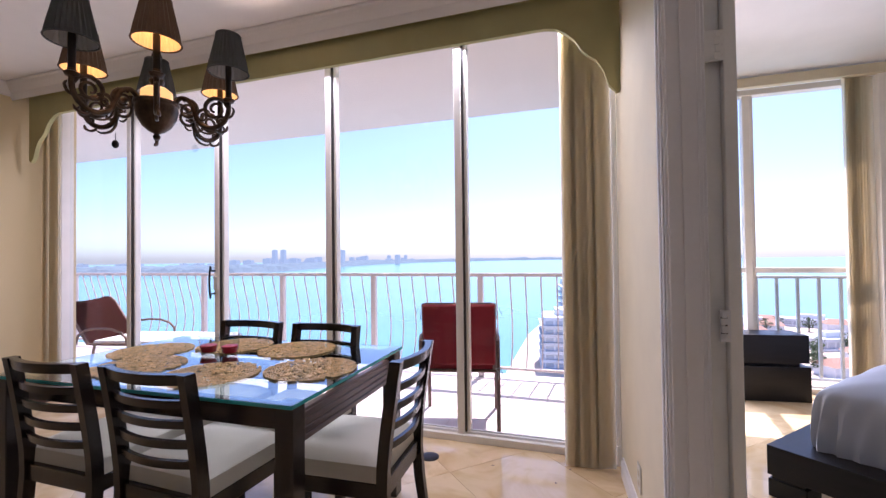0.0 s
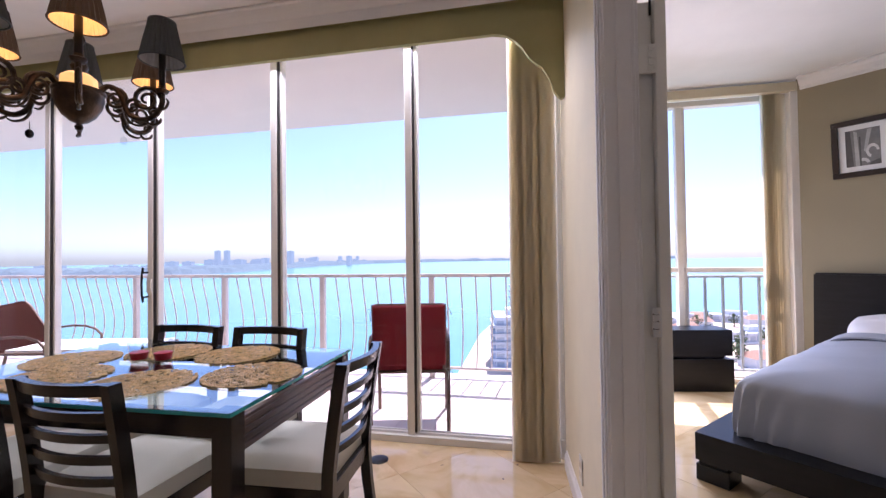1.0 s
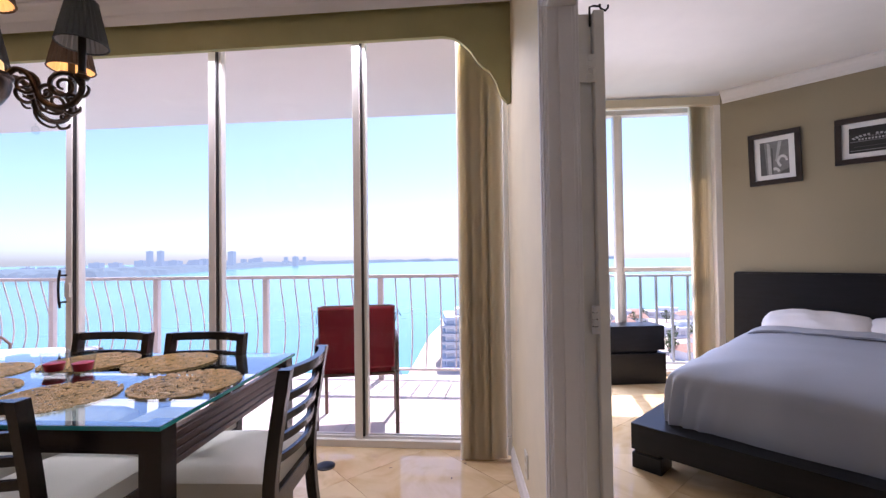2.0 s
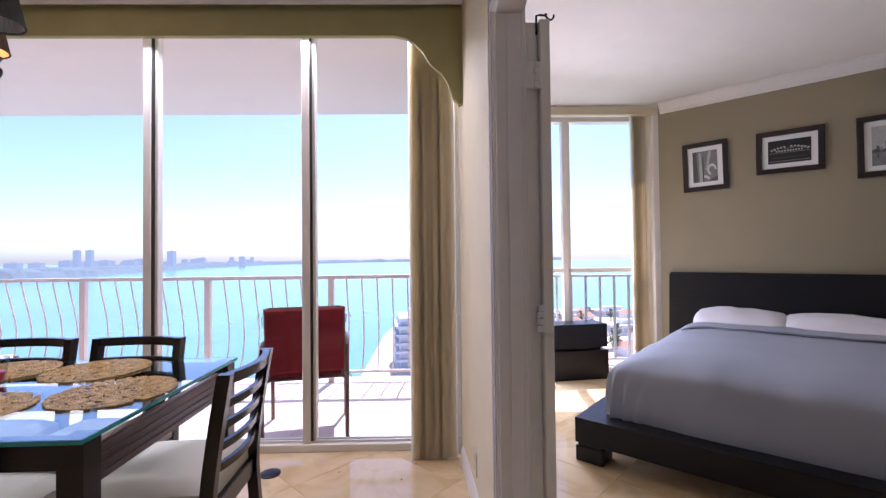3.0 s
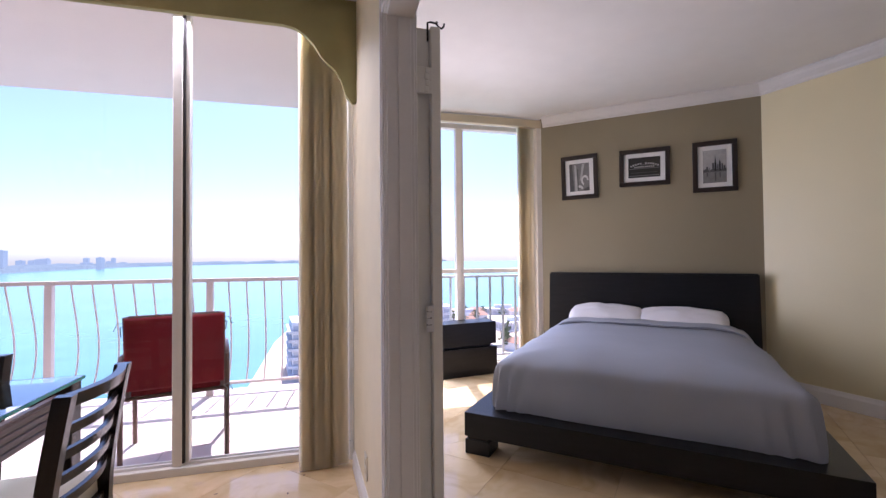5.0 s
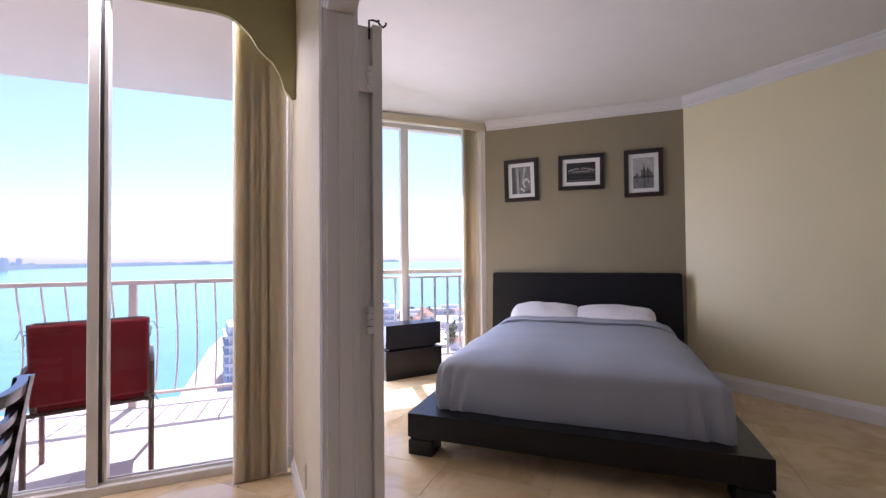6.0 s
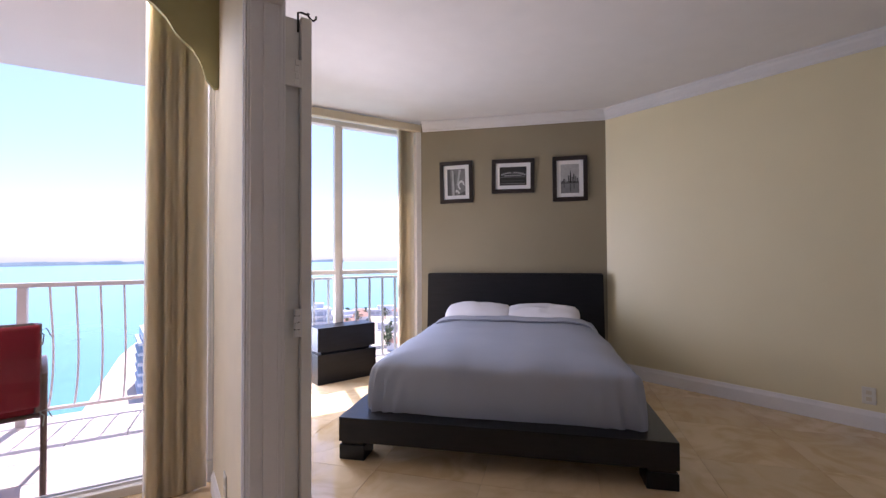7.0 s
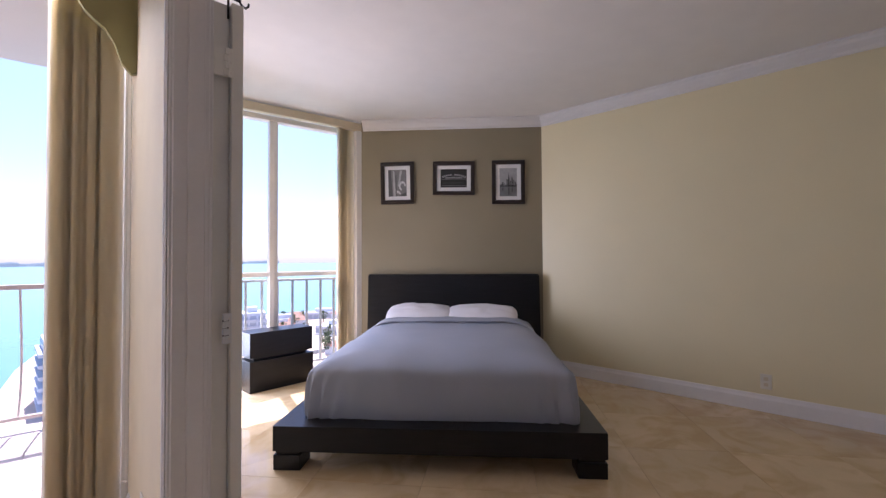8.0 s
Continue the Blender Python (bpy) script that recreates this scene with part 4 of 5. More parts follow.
# ---- framed pictures ----
WALLDIR = (C1 - C0).normalized()
WALLN = Vector((-WALLDIR.y, WALLDIR.x)) * -1
WM = Matrix(((WALLDIR.x, WALLN.x, 0, 0), (WALLDIR.y, WALLN.y, 0, 0), (0, 0, 1, 0), (0, 0, 0, 1)))
GREY = {k: mat("print_grey", (v, v, v), 0.5, vary=0.12, scale=25) for k, v in (("dark", 0.02), ("low", 0.09), ("mid", 0.20), ("light", 0.42), ("pale", 0.60))}
BEDO = Vector((1.108, 2.647))
BU, BV = Vector((0.744, -0.668)), Vector((0.668, 0.744))


def on_wall(u):
    p = BEDO + BU * u + BV * 2.265
    return C0 + WALLDIR * (p - C0).dot(WALLDIR)


def picture(u0, u1, z0, z1, label, art, tilt=0.0):
    c = on_wall((u0 + u1) / 2)
    w, h = (u1 - u0) / 2, (z1 - z0) / 2
    m = Matrix.Translation((c.x, c.y, (z0 + z1) / 2)) @ WM @ pose(0, 0, 0, 0, tilt, 0)
    p = thing("framed_picture", m, label, "picture", "pictures over the bed")
    f = 0.042
    part("frame", boxes((-w, w, 0, 0.028, h - f, h), (-w, w, 0, 0.028, -h, -h + f), (-w, -w + f, 0, 0.028, -h + f, h - f), (w - f, w, 0, 0.028, -h + f, h - f), bevel=0.004, seg=1), M_FRAME, p)
    part("mat_board", boxes((-w + f, w - f, 0.001, 0.010, -h + f, h - f)), M_PAPER, p)
    iw, ih = w - f - 0.042, h - f - 0.042
    pr = part("print", boxes((-iw, iw, 0.010, 0.012, -ih, ih)), art[0], p)
    for k, item in enumerate(art[1:]):
        y = 0.012 + 0.0003 * k
        bm = bmesh.new()
        if len(item) == 5:
            x0, x1, y0, y1, g = item
            box(bm, x0 * iw, x1 * iw, y, y + 0.0005, y0 * ih, y1 * ih)
        else:
            pts, g = item
            lo = [bm.verts.new((px * iw, y, pz * ih)) for px, pz in pts]
            hi = [bm.verts.new((px * iw, y + 0.0005, pz * ih)) for px, pz in pts]
            bm.faces.new(lo)
            bm.faces.new(hi[::-1])
            for j in range(len(pts)):
                bm.faces.new((lo[j], lo[j - 1], hi[j - 1], hi[j]))
        part("print_detail", bm, GREY[g], pr)
    return p


def arc_band(cx, cz, r0, r1, a0, a1, n=10):
    """Outline of a curved band, in shares of the print's half size."""
    ang = [radians(a0 + (a1 - a0) * k / n) for k in range(n + 1)]
    return [(cx + r1 * math.cos(a), cz + r1 * math.sin(a)) for a in ang] + [(cx + r0 * math.cos(a), cz + r0 * math.sin(a)) for a in ang[::-1]]


picture(0.135, 0.503, 1.787, 2.247, "black framed grey street photograph over the bed",
        (GREY["mid"], (((-1, -1), (-0.55, -1), (-0.7, 1), (-1, 1)), "low"), (((-0.45, -1), (-0.2, -1), (-0.3, 0.85), (-0.5, 0.95)), "light"),
         (arc_band(0.0, -1.0, 0.25, 0.42, 25, 120), "pale"), (((0.05, -0.2), (0.3, 0.95), (0.55, 0.95), (0.2, -0.3)), "light"), (arc_band(0.55, -0.25, 0.22, 0.38, 0, 250), "pale"),
         (((0.35, -1), (1, -1), (1, -0.7), (0.45, -0.85)), "low"), (-0.2, -0.1, -1, 0.6, "low")), -1.0)
sign = [(arc_band(0, -1.1, 1.42, 1.58, 90 + 6.2 * k, 94 + 6.2 * k, 2), "light") for k in range(-6, 6) if k != 0]
sign += [(-0.62 + 0.13 * k, -0.54 + 0.13 * k, -0.02, 0.12, "light") for k in range(10)]
sign += [(-0.22 + 0.12 * k, -0.14 + 0.12 * k, 0.2, 0.28, "mid") for k in range(4)]
picture(0.71, 1.164, 1.876, 2.242, "black framed dark photograph of an arched sign",
        (GREY["dark"], *sign, (-0.95, 0.95, -0.14, -0.09, "mid"), (-0.8, 0.8, -0.55, -0.51, "low"), (-0.95, 0.95, -0.86, -0.8, "mid")), 0.6)
picture(1.349, 1.702, 1.771, 2.242, "black framed grey skyline photograph with water",
        (GREY["light"], (-1, 1, -1, -0.34, "mid"), (((-1, -0.34), (-1, -0.2), (-0.7, -0.12), (-0.4, -0.2), (-0.1, -0.14), (0.4, -0.2), (1, -0.16), (1, -0.34)), "low"),
         (-0.72, -0.55, -0.3, 0.0, "low"), (-0.5, -0.38, -0.3, -0.06, "mid"), (-0.2, -0.06, -0.3, 0.22, "low"), (((-0.02, -0.3), (0.0, 0.2), (0.03, 0.45), (0.06, 0.7), (0.09, 0.45), (0.14, 0.2), (0.15, -0.3)), "dark"),
         (0.22, 0.32, -0.3, 0.1, "low"), (((0.38, -0.3), (0.38, 0.25), (0.44, 0.4), (0.5, 0.25), (0.52, -0.3)), "dark"), (0.58, 0.7, -0.3, 0.15, "low"), (0.76, 0.88, -0.3, 0.02, "low"),
         (0.0, 0.12, -0.9, -0.38, "low"), (0.4, 0.5, -0.7, -0.38, "low"), (-0.7, -0.58, -0.6, -0.38, "low")), 0.0)

# ---- panelled door folded back against the partition ----
DL = 0.74
door_dir = Vector((-0.055, 1.0)).normalized()
DM = Matrix(((door_dir.x, -door_dir.y, 0, 0.681), (door_dir.y, door_dir.x, 0, 1.642), (0, 0, 1, 0.004), (0, 0, 0, 1)))
door = tagged(part("door_1", boxes((0.11, DL, -0.030, -0.010, 0.0, 2.028)), M_DOOR, None, "", False, DM), "off-white panelled wooden door folded open against the partition", "door", "", "structure")
st = 0.022
part("hinge_stile", boxes((0.0, 0.11, -0.037, 0.0, 0.0, 2.028), bevel=0.003, seg=1), M_DOOR, door)
# filler added in the hinge gap so its shade comes out lighter
part("gap_filler", boxes((0.026, 0.050, 0.0005, 0.054, 0.0, 2.028), bevel=0.002, seg=1), M_DOOR, door)
for x0, x1 in ((DL - st, DL),):
    part("stile", boxes((x0 - 0.002, x1, -0.037, 0.0, 0.0, 2.028), bevel=0.003, seg=1), M_DOOR, door)
for z0, z1 in ((0, 0.22), (0.80, 0.95), (1.615, 1.72), (1.96, 2.028)):
    part("rail", boxes((0.11, DL - st, -0.036, -0.0005, z0, z1), bevel=0.002, seg=1), M_DOOR, door)
for z0, z1 in ((0.27, 0.75), (1.0, 1.565), (1.76, 1.92)):
    part("raised_panel", boxes((st + 0.12, DL - st - 0.12, -0.034, -0.003, z0, z1), bevel=0.01, seg=1), M_DOOR, door)
for z in (0.22, 0.965, 1.825):
    painted = z > 1.5
    hg = part("hinge", boxes((-0.003, 0.004, -0.004, 0.054 if painted else 0.024, z - 0.048, z + 0.048), bevel=0.001, seg=1), M_DOOR if painted else M_PAPER, door, "white painted hinge leaf")
    kn = bmesh.new()
    for k in range(4):
        y = 0.014 if k % 2 else 0.018
        box(kn, -0.006, -0.002, y - 0.007, y + 0.007, z - 0.044 + 0.023 * k, z - 0.024 + 0.023 * k)
    bmesh.ops.bevel(kn, geom=kn.edges[:], offset=0.0012, segments=1, affect="EDGES")
    part("knuckle", kn, M_DOOR if painted else M_PAPER, hg)
    for dz in (-0.032, 0.0, 0.032):
        part("screw", boxes((-0.0042, -0.0031, 0.001, 0.006, z + dz - 0.003, z + dz + 0.003)), M_ALU, hg)
    # dark strips put in for the shade between the knuckles
    for dz in (-0.021, 0.003, 0.026) if not painted else ():
        part("gap_shade_strip", boxes((-0.0048, -0.0031, 0.006, 0.024, z + dz - 0.0018, z + dz + 0.0018)), M_GASKET, hg)
hook = thing("door_hook", DM @ pose(0.02, 0, 2.03), "dark iron over-the-door coat hook", "hook")
hk = bmesh.new()
tube(hk, [(0, 0.006, -0.05), (0, 0.006, 0.018), (0, -0.006, 0.022), (0, -0.028, 0.02), (-0.004, -0.036, 0.006), (-0.008, -0.046, 0.0), (-0.010, -0.054, 0.008), (-0.010, -0.055, 0.018)], 0.0038, 6)
tube(hk, [(0, -0.028, 0.02), (-0.003, -0.030, 0.026)], 0.005, 6)
part("hook_bar", hk, M_IRON, hook, "", True)


def outlet(name, m, label):
    o = thing(name, m, label, "outlet")
    part("plate", boxes((-0.036, 0.036, 0, 0.006, -0.058, 0.058), bevel=0.003, seg=1), M_PLATE, o)
    for z in (-0.022, 0.022):
        part("socket", boxes((-0.014, 0.014, 0.006, 0.0075, z - 0.013, z + 0.013)), M_CORNICE, o)
    return o


yn = Vector((-YD.y, YD.x)) * -1
e = C1 + YD * 1.90
outlet("wall_outlet", Matrix(((YD.x, yn.x, 0, e.x), (YD.y, yn.y, 0, e.y), (0, 0, 1, 0.23), (0, 0, 0, 1))), "ivory power outlet low on the pale yellow wall")
outlet("wall_outlet", Matrix.Translation((0.4835, 2.18, 0.22)) @ Matrix.Rotation(radians(93.6), 4, "Z"), "ivory power outlet low on the cream partition")

# ---- balcony furniture ----
pc = thing("patio_chair", pose(-0.562, 3.0, -0.022, 0, 0, 13), "bronze metal patio armchair with a red tied cushion", "chair")
PW2 = 0.268
for s in (-1, 1):
    bm = bmesh.new()
    tube(bm, [(s * PW2, 0.0, 0), (s * PW2, -0.005, 0.63), (s * PW2, 0.03, 0.652), (s * PW2, 0.42, 0.64), (s * PW2, 0.46, 0.615), (s * PW2, 0.49, 0)], 0.014, 8)
    part("side_frame", bm, M_BROWNALU, pc, "", True)
    bm = bmesh.new()
    tube(bm, [(s * 0.245, 0.44, 0.40), (s * 0.245, 0.10, 0.39), (s * 0.245, 0.06, 0.45), (s * 0.245, -0.02, 0.885)], 0.013, 8)
    part("back_frame", bm, M_BROWNALU, pc, "", True)
bm = bmesh.new()
for y, z in ((-0.02, 0.882), (0.44, 0.40), (0.08, 0.40)):
    tube(bm, [(-PW2 + (0.04 if z > 0.5 else 0), y, z), (PW2 - (0.04 if z > 0.5 else 0), y, z)], 0.012, 8)
part("cross_bar", bm, M_BROWNALU, pc, "", True)
cu = boxes((-0.252, 0.252, -0.025, 0.04, 0.0, 0.435), bevel=0.022, seg=3)
part("back_cushion", cu, M_RED, pc, "red back cushion", True, pose(0, 0.045, 0.455, 8.5, 0, 0))
part("seat_cushion", boxes((-0.235, 0.235, 0.08, 0.46, 0.405, 0.46), bevel=0.022, seg=3), M_RED, pc, "red seat cushion", True)
for x, z, s in ((-0.245, 0.85, -1), (0.245, 0.85, 1), (0.25, 0.44, 1)):
    tb = bmesh.new()
    tube(tb, [(x, -0.02, z), (x + s * 0.03, -0.035, z + 0.012), (x + s * 0.05, -0.03, z - 0.035)], 0.006, 5, flat=0.35)
    tube(tb, [(x, -0.02, z), (x + s * 0.02, -0.03, z - 0.02), (x + s * 0.015, -0.035, z - 0.07)], 0.006, 5, flat=0.35)
    part("tie", tb, M_TIE, pc, "", True)

lg = thing("sun_lounger", pose(-4.95, 3.50, -0.022, 0, 0, 12), "bronze sun lounger with a terracotta sling and arms", "lounger")
for s in (-1, 1):
    bm = bmesh.new()
    tube(bm, [(-0.10, s * 0.30, 0.775), (-0.05, s * 0.30, 0.735), (0.22, s * 0.30, 0.34), (0.40, s * 0.30, 0.34), (1.55, s * 0.30, 0.34)], 0.015, 8)
    part("side_rail", bm, M_BROWNALU, lg, "", True)
    for x in (0.30, 1.35):
        bm = bmesh.new()
        tube(bm, [(x, s * 0.30, 0.34), (x - 0.05, s * 0.33, 0)], 0.013, 8)
        part("leg", bm, M_BROWNALU, lg, "", True)
    bm = bmesh.new()
    tube(bm, [(0.10, s * 0.33, 0.34), (0.15, s * 0.34, 0.44), (0.24, s * 0.34, 0.495), (0.38, s * 0.34, 0.51), (0.52, s * 0.34, 0.505), (0.63, s * 0.34, 0.47), (0.69, s * 0.34, 0.41), (0.70, s * 0.33, 0.34)], 0.013, 8)
    part("arm", bm, M_BROWNALU, lg, "", True)
bm = bmesh.new()
prev = None
for x, z in ((-0.22, 0.75), (-0.17, 0.785), (-0.11, 0.79), (-0.05, 0.75), (0.04, 0.62), (0.13, 0.48), (0.21, 0.34)):
    row = [bm.verts.new((x, y, z - 0.025 * (1 - (y / 0.29) ** 2))) for y in [-0.29 + 0.058 * k for k in range(11)]]
    if prev:
        for k in range(10):
            bm.faces.new((prev[k], prev[k + 1], row[k + 1], row[k]))
    prev = row
bmesh.ops.solidify(bm, geom=bm.faces[:], thickness=0.006)
part("backrest_sling", bm, M_STRIPE, lg, "terracotta backrest sling", True)
part("seat_pad", boxes((0.26, 1.53, -0.28, 0.28, 0.335, 0.375), bevel=0.015, seg=2), M_PAPER, lg, "white seat pad", True)

# ---- sea, shore and far city ----
SEA = -45.0
M_SEA = mat("turquoise_water", (0.09, 0.24, 0.26), 0.22, vary=0.12, scale=0.01, bump=0.0, bump_scale=0.12, spec=0.35)
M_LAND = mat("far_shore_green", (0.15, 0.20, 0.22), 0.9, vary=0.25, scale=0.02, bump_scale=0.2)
# air haze put in as pale blue glow on far shore and city
M_HAZE = glow("haze_glow_shore", (0.42, 0.53, 0.68), 0.41, (0.05, 0.07, 0.08))
M_HAZECITY = glow("haze_glow_city", (0.42, 0.53, 0.70), 0.47, (0.10, 0.12, 0.14))
M_HAZEGLASS = glow("haze_glow_glass", (0.40, 0.52, 0.70), 0.43, (0.07, 0.09, 0.11))
for m in (M_HAZE, M_HAZECITY, M_HAZEGLASS):
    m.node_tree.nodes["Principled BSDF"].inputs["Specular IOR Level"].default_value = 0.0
M_SAND = mat("beach_sand", (0.62, 0.50, 0.40), 0.9, vary=0.08, scale=0.05, bump_scale=0.5)
# concrete and window glass made paler to stand for air haze
M_CITY = mat("haze_paled_concrete", (0.66, 0.68, 0.72), 0.8, vary=0.08, scale=0.05, bump_scale=0.5, each=0.12)
M_WINDOW = mat("haze_paled_window_glass", (0.46, 0.50, 0.56), 0.2)
M_ROOFTILE = mat("terracotta_roof", (0.40, 0.22, 0.16), 0.8, vary=0.15, scale=0.3, bump_scale=2)
M_ASPHALT = mat("asphalt", (0.07, 0.07, 0.075), 0.85, vary=0.15, scale=0.1, bump_scale=1)
M_LEAF = mat("tree_leaves", (0.085, 0.12, 0.055), 0.8, vary=0.4, scale=0.6, bump_scale=4)
M_BARK = mat("bark", (0.12, 0.085, 0.06), 0.9, vary=0.2)

sea = bmesh.new()
vs = [sea.verts.new(p) for p in ((-4990, 20, SEA), (4990, 20, SEA), (4990, 4990, SEA), (-4990, 4990, SEA))]
sea.faces.new(vs)
structure("water", sea, M_SEA, "bright turquoise bay water reaching the horizon", "sea")
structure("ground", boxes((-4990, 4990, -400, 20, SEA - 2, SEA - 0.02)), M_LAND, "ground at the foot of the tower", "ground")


def ragged_shore(name, line, depth, h, seed, label, step=12.0):
    """Low wooded land behind a shoreline, with an uneven tree line."""
    rnd = random.Random(seed)
    bm = bmesh.new()
    prev = None
    for (x0, y0), (x1, y1) in zip(line, line[1:]):
        d = Vector((x1 - x0, y1 - y0))
        n = max(2, int(d.length / step))
        nn = Vector((-d.y, d.x)).normalized()
        for k in range(n):
            p = Vector((x0, y0)) + d * k / n
            hh = h * (0.55 + 0.45 * rnd.random() + 0.4 * noise.noise(Vector((p.x * 0.01, p.y * 0.01, seed))))
            row = [bm.verts.new((p.x + nn.x * o, p.y + nn.y * o, SEA + z)) for o, z in ((0, -0.5), (4, 1.0), (rnd.uniform(8, 18), hh * 0.7), (rnd.uniform(22, 40), hh), (depth, hh * 0.8))]
            if prev:
                for i in range(4):
                    bm.faces.new((prev[i], prev[i + 1], row[i + 1], row[i]))
            prev = row
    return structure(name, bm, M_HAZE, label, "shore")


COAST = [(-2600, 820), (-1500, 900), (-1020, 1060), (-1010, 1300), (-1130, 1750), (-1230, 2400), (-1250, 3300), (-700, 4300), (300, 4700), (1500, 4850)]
ragged_shore("shore_far", COAST, 300, 27, 3, "low wooded far shore of the bay, haze put in as glow")


def far_building(x, y, w, d, h, storeys, bays, name="apartment_building", label="apartment tower on the far shore, haze put in as glow", group="far city"):
    b = thing(name, pose(x, y, SEA, 0, 0, random.Random(x * y).uniform(-12, 12)), label, "building", group)
    part("wall", boxes((-w / 2, w / 2, -d / 2, d / 2, 0, h)), M_HAZECITY, b)
    part("roof", boxes((-w / 2 - 0.4, w / 2 + 0.4, -d / 2 - 0.4, d / 2 + 0.4, h, h + 1.2), (-w / 6, w / 6, -d / 6, d / 6, h + 1.2, h + 4)), M_HAZECITY, b)
    bm = bmesh.new()
    sh = h / storeys
    for s in range(storeys):
        for side in (-1, 1):
            z0 = s * sh + 0.3 * sh
            bw = w / bays
            for k in range(bays):
                box(bm, -w / 2 + bw * (k + 0.15), -w / 2 + bw * (k + 0.85), side * d / 2 - 0.2, side * d / 2 + 0.15, z0, z0 + 0.5 * sh)
    tagged(part("windows", bm, M_HAZEGLASS, b), "", "", "", "stuff")
    return b


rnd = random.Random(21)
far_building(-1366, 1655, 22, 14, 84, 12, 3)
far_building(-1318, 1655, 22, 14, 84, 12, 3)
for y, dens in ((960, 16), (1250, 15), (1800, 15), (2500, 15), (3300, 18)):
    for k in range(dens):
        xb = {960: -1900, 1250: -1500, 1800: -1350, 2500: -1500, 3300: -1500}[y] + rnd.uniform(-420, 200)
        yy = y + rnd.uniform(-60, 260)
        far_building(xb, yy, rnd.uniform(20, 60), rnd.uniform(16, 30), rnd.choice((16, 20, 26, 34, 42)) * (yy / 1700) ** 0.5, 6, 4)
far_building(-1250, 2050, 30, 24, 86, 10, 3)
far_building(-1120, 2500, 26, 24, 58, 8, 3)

# near shore below: beach, towers, roofs and trees
structure("land", prism([(-27, 60), (420, 60), (420, 340), (160, 358), (100, 366), (40, 352), (-6, 338), (-24, 330), (-30, 250)], SEA - 1, SEA + 0.6), M_SAND, "sandy shore and built land below the tower", "ground")
structure("road", boxes((30, 38, 60, 325, SEA + 0.6, SEA + 0.7), (38, 300, 200, 208, SEA + 0.6, SEA + 0.7)), M_ASPHALT, "grey asphalt road on the shore", "road")


def tower_below(x, y, w, d, h, storeys, rz, label):
    b = thing("apartment_building", pose(x, y, SEA + 0.6, 0, 0, rz), label, "building", "towers on the near shore")
    part("wall", boxes((-w / 2, w / 2, -d / 2, d / 2, 0, h)), M_CITY, b)
    part("roof", boxes((-w / 2, w / 2, -d / 2, d / 2, h, h + 0.9), (-w / 5, w / 5, -d / 5, d / 5, h + 0.9, h + 3.5)), M_CITY, b)
    sh = h / storeys
    for s in range(storeys):
        part("balcony", boxes((-w / 2 - 1.4, w / 2 + 1.4, -d / 2 - 1.4, -d / 2, s * sh + 0.1, s * sh + 1.1), (-w / 2 - 1.4, -w / 2, -d / 2, d / 2, s * sh + 0.1, s * sh + 1.1)), M_CITY, b)
        bm = bmesh.new()
        n = max(2, int(w / 4))
        for k in range(n):
            box(bm, -w / 2 + w * (k + 0.12) / n, -w / 2 + w * (k + 0.88) / n, -d / 2 - 0.1, -d / 2 + 0.2, s * sh + 1.15, s * sh + 0.85 * sh)
        n = max(2, int(d / 4))
        for k in range(n):
            box(bm, -w / 2 - 0.1, -w / 2 + 0.2, -d / 2 + d * (k + 0.12) / n, -d / 2 + d * (k + 0.88) / n, s * sh + 1.15, s * sh + 0.85 * sh)
        part("window_band", bm, M_WINDOW, b)
    return b


tower_below(-8, 185, 16, 20, 20, 6, 8, "white balconied apartment building on the beach")
tower_below(-2, 232, 16, 22, 32, 10, 8, "tall white apartment tower behind the beach")
tower_below(60, 240, 12, 14, 17, 5, -10, "slim white balconied block by the shore")
tower_below(96, 300, 24, 10, 4, 1, -12, "low white flat-roofed building by the shore")
tower_below(132, 318, 34, 10, 4, 1, -20, "wide pale flat-roofed building near the water")
tower_below(150, 262, 30, 14, 4.5, 1, 5, "pale low apartment block on the shore")
tower_below(112, 250, 24, 12, 4.5, 1, 20, "pale low apartment block beside the road")
rnd = random.Random(8)
for k in range(30):
    x, y = rnd.uniform(70, 240), rnd.uniform(150, 322)
    h = thing("house", pose(x, y, SEA + 0.6, 0, 0, rnd.uniform(-20, 20)), "small house with a terracotta roof among trees", "house", "houses on the near shore")
    part("wall", boxes((-6, 6, -4.5, 4.5, 0, 4.2)), M_CITY, h)
    bm = bmesh.new()
    q = [bm.verts.new(p) for p in ((-6.6, -5.1, 4.2), (6.6, -5.1, 4.2), (6.6, 5.1, 4.2), (-6.6, 5.1, 4.2), (-3.5, 0, 6.8), (3.5, 0, 6.8))]
    for f in ((0, 1, 5, 4), (1, 2, 5), (2, 3, 4, 5), (3, 0, 4), (3, 2, 1, 0)):
        bm.faces.new([q[i] for i in f])
    part("roof", bm, M_ROOFTILE, h)


def tree_mesh(seed):
    r = random.Random(seed)
    bm = bmesh.new()
    for _ in range(150):
        a, z, rad = r.uniform(0, 6.28), r.uniform(2.5, 8), r.uniform(0, 3.6)
        rad *= 1 - abs(z - 5) / 5
        c = Vector((rad * math.cos(a), rad * math.sin(a), z))
        s = r.uniform(0.35, 0.85)
        pts = [bm.verts.new(c + Vector((r.uniform(-s, s), r.uniform(-s, s), r.uniform(-s, s)))) for _ in range(4)]
        for f in ((0, 1, 2), (0, 2, 3), (0, 3, 1), (1, 3, 2)):
            bm.faces.new([pts[i] for i in f])
    return bm


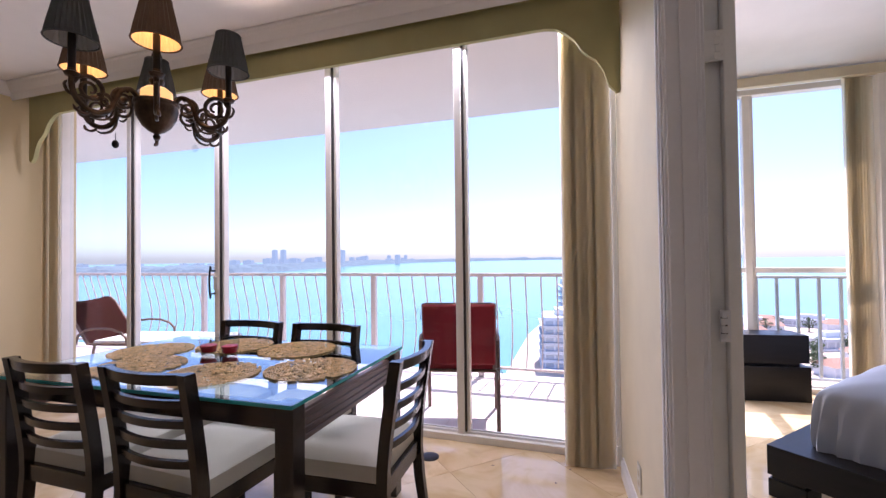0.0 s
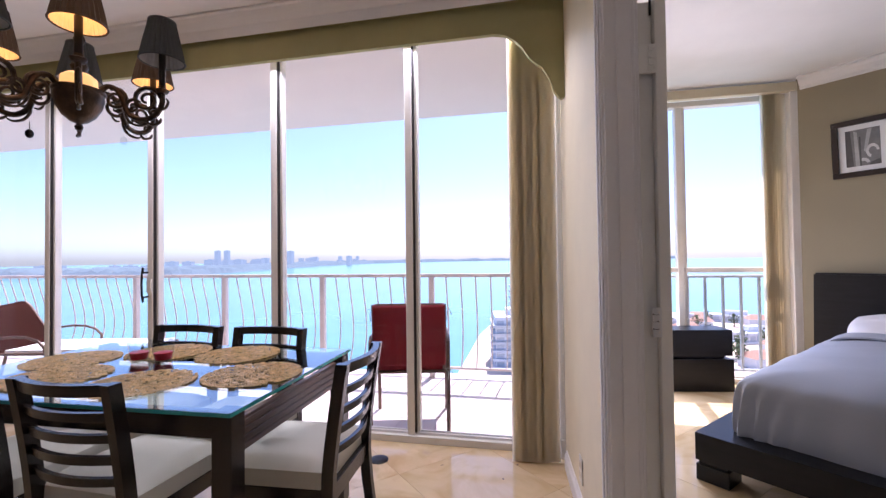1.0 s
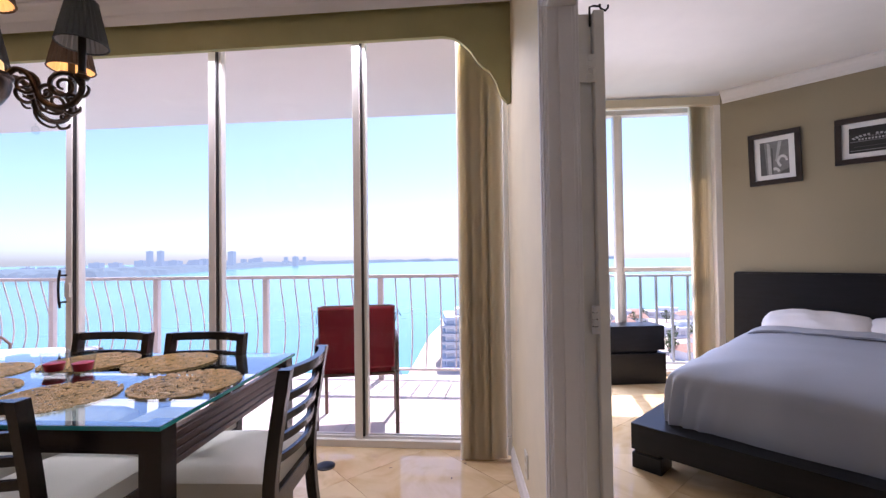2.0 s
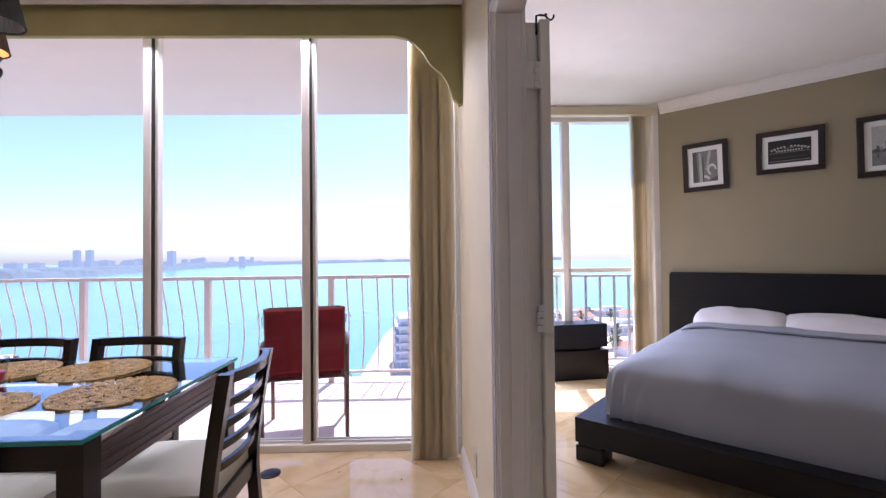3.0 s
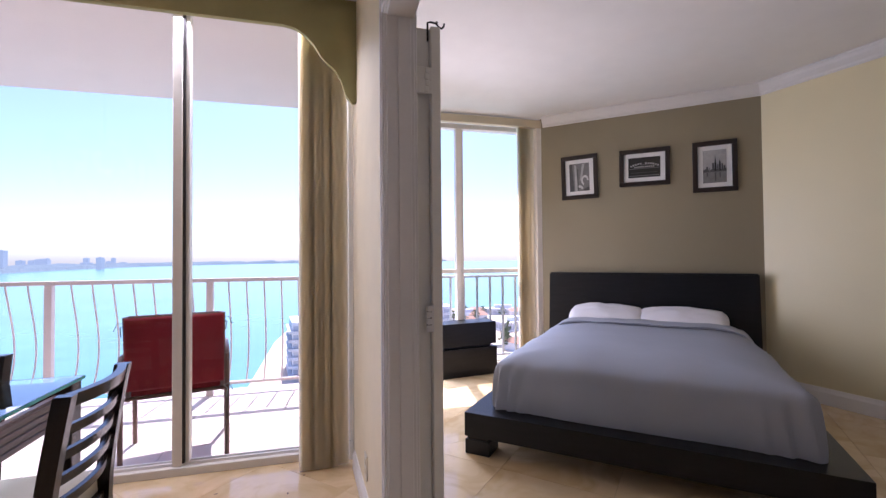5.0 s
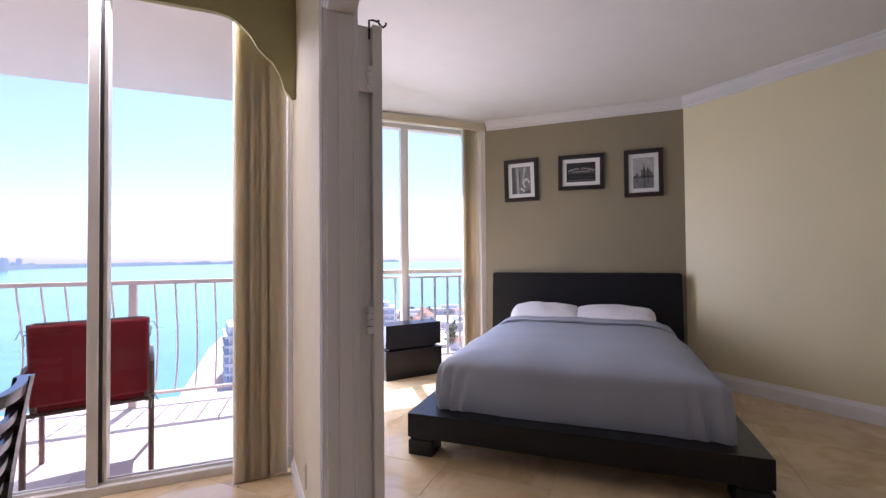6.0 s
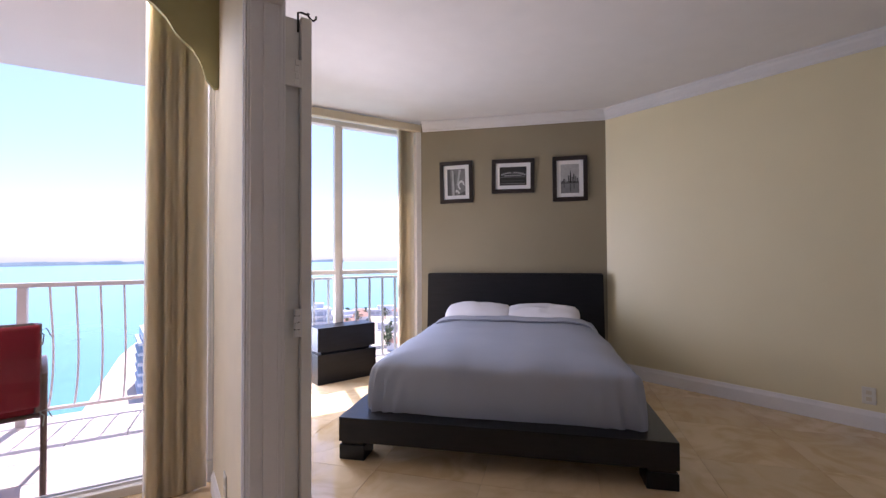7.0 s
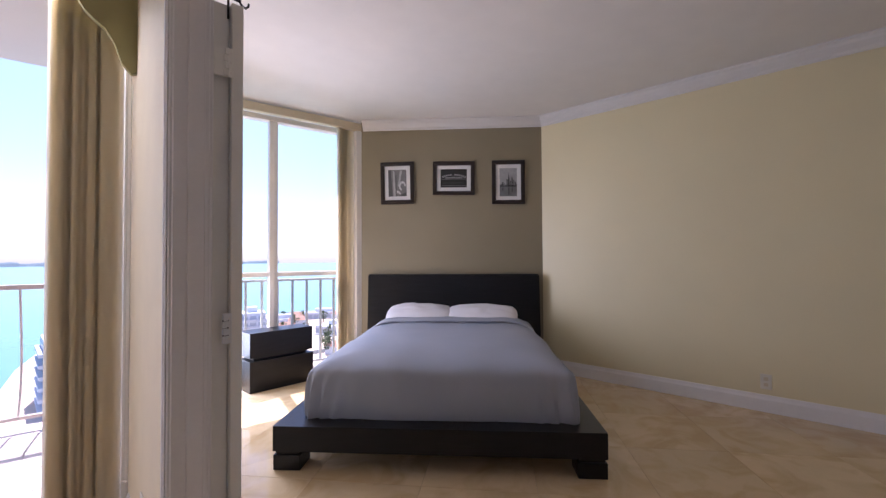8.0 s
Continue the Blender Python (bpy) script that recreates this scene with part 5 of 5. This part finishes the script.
def trunk_mesh():
    bm = bmesh.new()
    tube(bm, [(0, 0, 0), (0.1, 0, 2.5), (0, 0.2, 5.5)], [0.4, 0.28, 0.1], 7)
    for a in (0.3, 2.2, 4.4):
        tube(bm, [(0.05, 0, 2.6), (1.2 * math.cos(a), 1.2 * math.sin(a), 4.2), (2.2 * math.cos(a), 2.2 * math.sin(a), 5.4)], [0.2, 0.12, 0.04], 5)
    return bm


trunks = mesh_of("trunk", trunk_mesh(), M_BARK)
crowns = [mesh_of("crown", tree_mesh(s), M_LEAF) for s in range(4)]
for k in range(70):
    x, y = rnd.uniform(14, 250), rnd.uniform(170, 318)
    if 28 < x < 40:
        continue
    t = thing("tree", pose(x, y, SEA + 0.6, 0, 0, rnd.uniform(0, 360)), "green broadleaf tree on the shore", "tree", "trees on the near shore")
    for nm, me in (("trunk", trunks), ("crown", crowns[k % 4])):
        o = new(nm, me)
        o.parent = t

# ---- floor tiles ----


def clip(poly, keep):
    """Cuts a convex outline by half planes (nx, ny, d): nx*x + ny*y <= d stays."""
    for nx, ny, d in keep:
        out = []
        for i, p in enumerate(poly):
            q = poly[(i + 1) % len(poly)]
            a, b = nx * p[0] + ny * p[1] - d, nx * q[0] + ny * q[1] - d
            if a <= 0:
                out.append(p)
            if (a < 0 < b) or (b < 0 < a):
                s = a / (a - b)
                out.append((p[0] + (q[0] - p[0]) * s, p[1] + (q[1] - p[1]) * s))
        poly = out
        if len(poly) < 3:
            return []
    return poly


def lay_tiles(parent, size, ang, origin, rect, material, z, gap=0.0018, thick=0.011):
    ca, sa = math.cos(radians(ang)), math.sin(radians(ang))
    x0, x1, y0, y1 = rect
    keep = ((1, 0, x1), (-1, 0, -x0), (0, 1, y1), (0, -1, -y0))
    whole = None
    n = int(12 / size)
    for i in range(-n, n + 1):
        for j in range(-n, n + 1):
            cx, cy = origin[0] + size * (i * ca - j * sa), origin[1] + size * (i * sa + j * ca)
            if not (x0 - size < cx < x1 + size and y0 - size < cy < y1 + size):
                continue
            h = size / 2 - gap / 2
            loc = [(a * h * ca - b * h * sa, a * h * sa + b * h * ca) for a, b in ((-1, -1), (1, -1), (1, 1), (-1, 1))]
            poly = clip([(cx + a, cy + b) for a, b in loc], keep)
            if len(poly) < 3:
                continue
            inside = all(x0 < cx + a < x1 and y0 < cy + b < y1 for a, b in loc)
            if inside and whole:
                me = whole
            else:
                bm = prism([(px - cx, py - cy) for px, py in poly], -thick, 0)
                top = [f for f in bm.faces if f.normal.z > 0.5 or all(v.co.z > -1e-6 for v in f.verts)]
                bmesh.ops.bevel(bm, geom=[e for f in top for e in f.edges], offset=0.0006, segments=1, affect="EDGES")
                me = mesh_of("tile", bm, material)
                if inside:
                    whole = me
            o = new("tile", me)
            o.matrix_basis = pose(cx, cy, z)
            o.parent = parent


lay_tiles(bpy.data.objects["floor"], 0.60, 45, (-0.03, 2.41), (WX, 4.9, BACK, 2.80), M_MARBLE, 0.0)
lay_tiles(bpy.data.objects["floor"], 0.60, 45, (-0.03, 2.41), (0.60, 3.9, 2.80, 4.51), M_MARBLE, 0.0)
lay_tiles(bpy.data.objects["balcony_floor"], 0.33, 0, (-0.2, 3.1), (-6.5, 0.45, 2.95, 4.54), M_TERRACE, -0.022, gap=0.006)
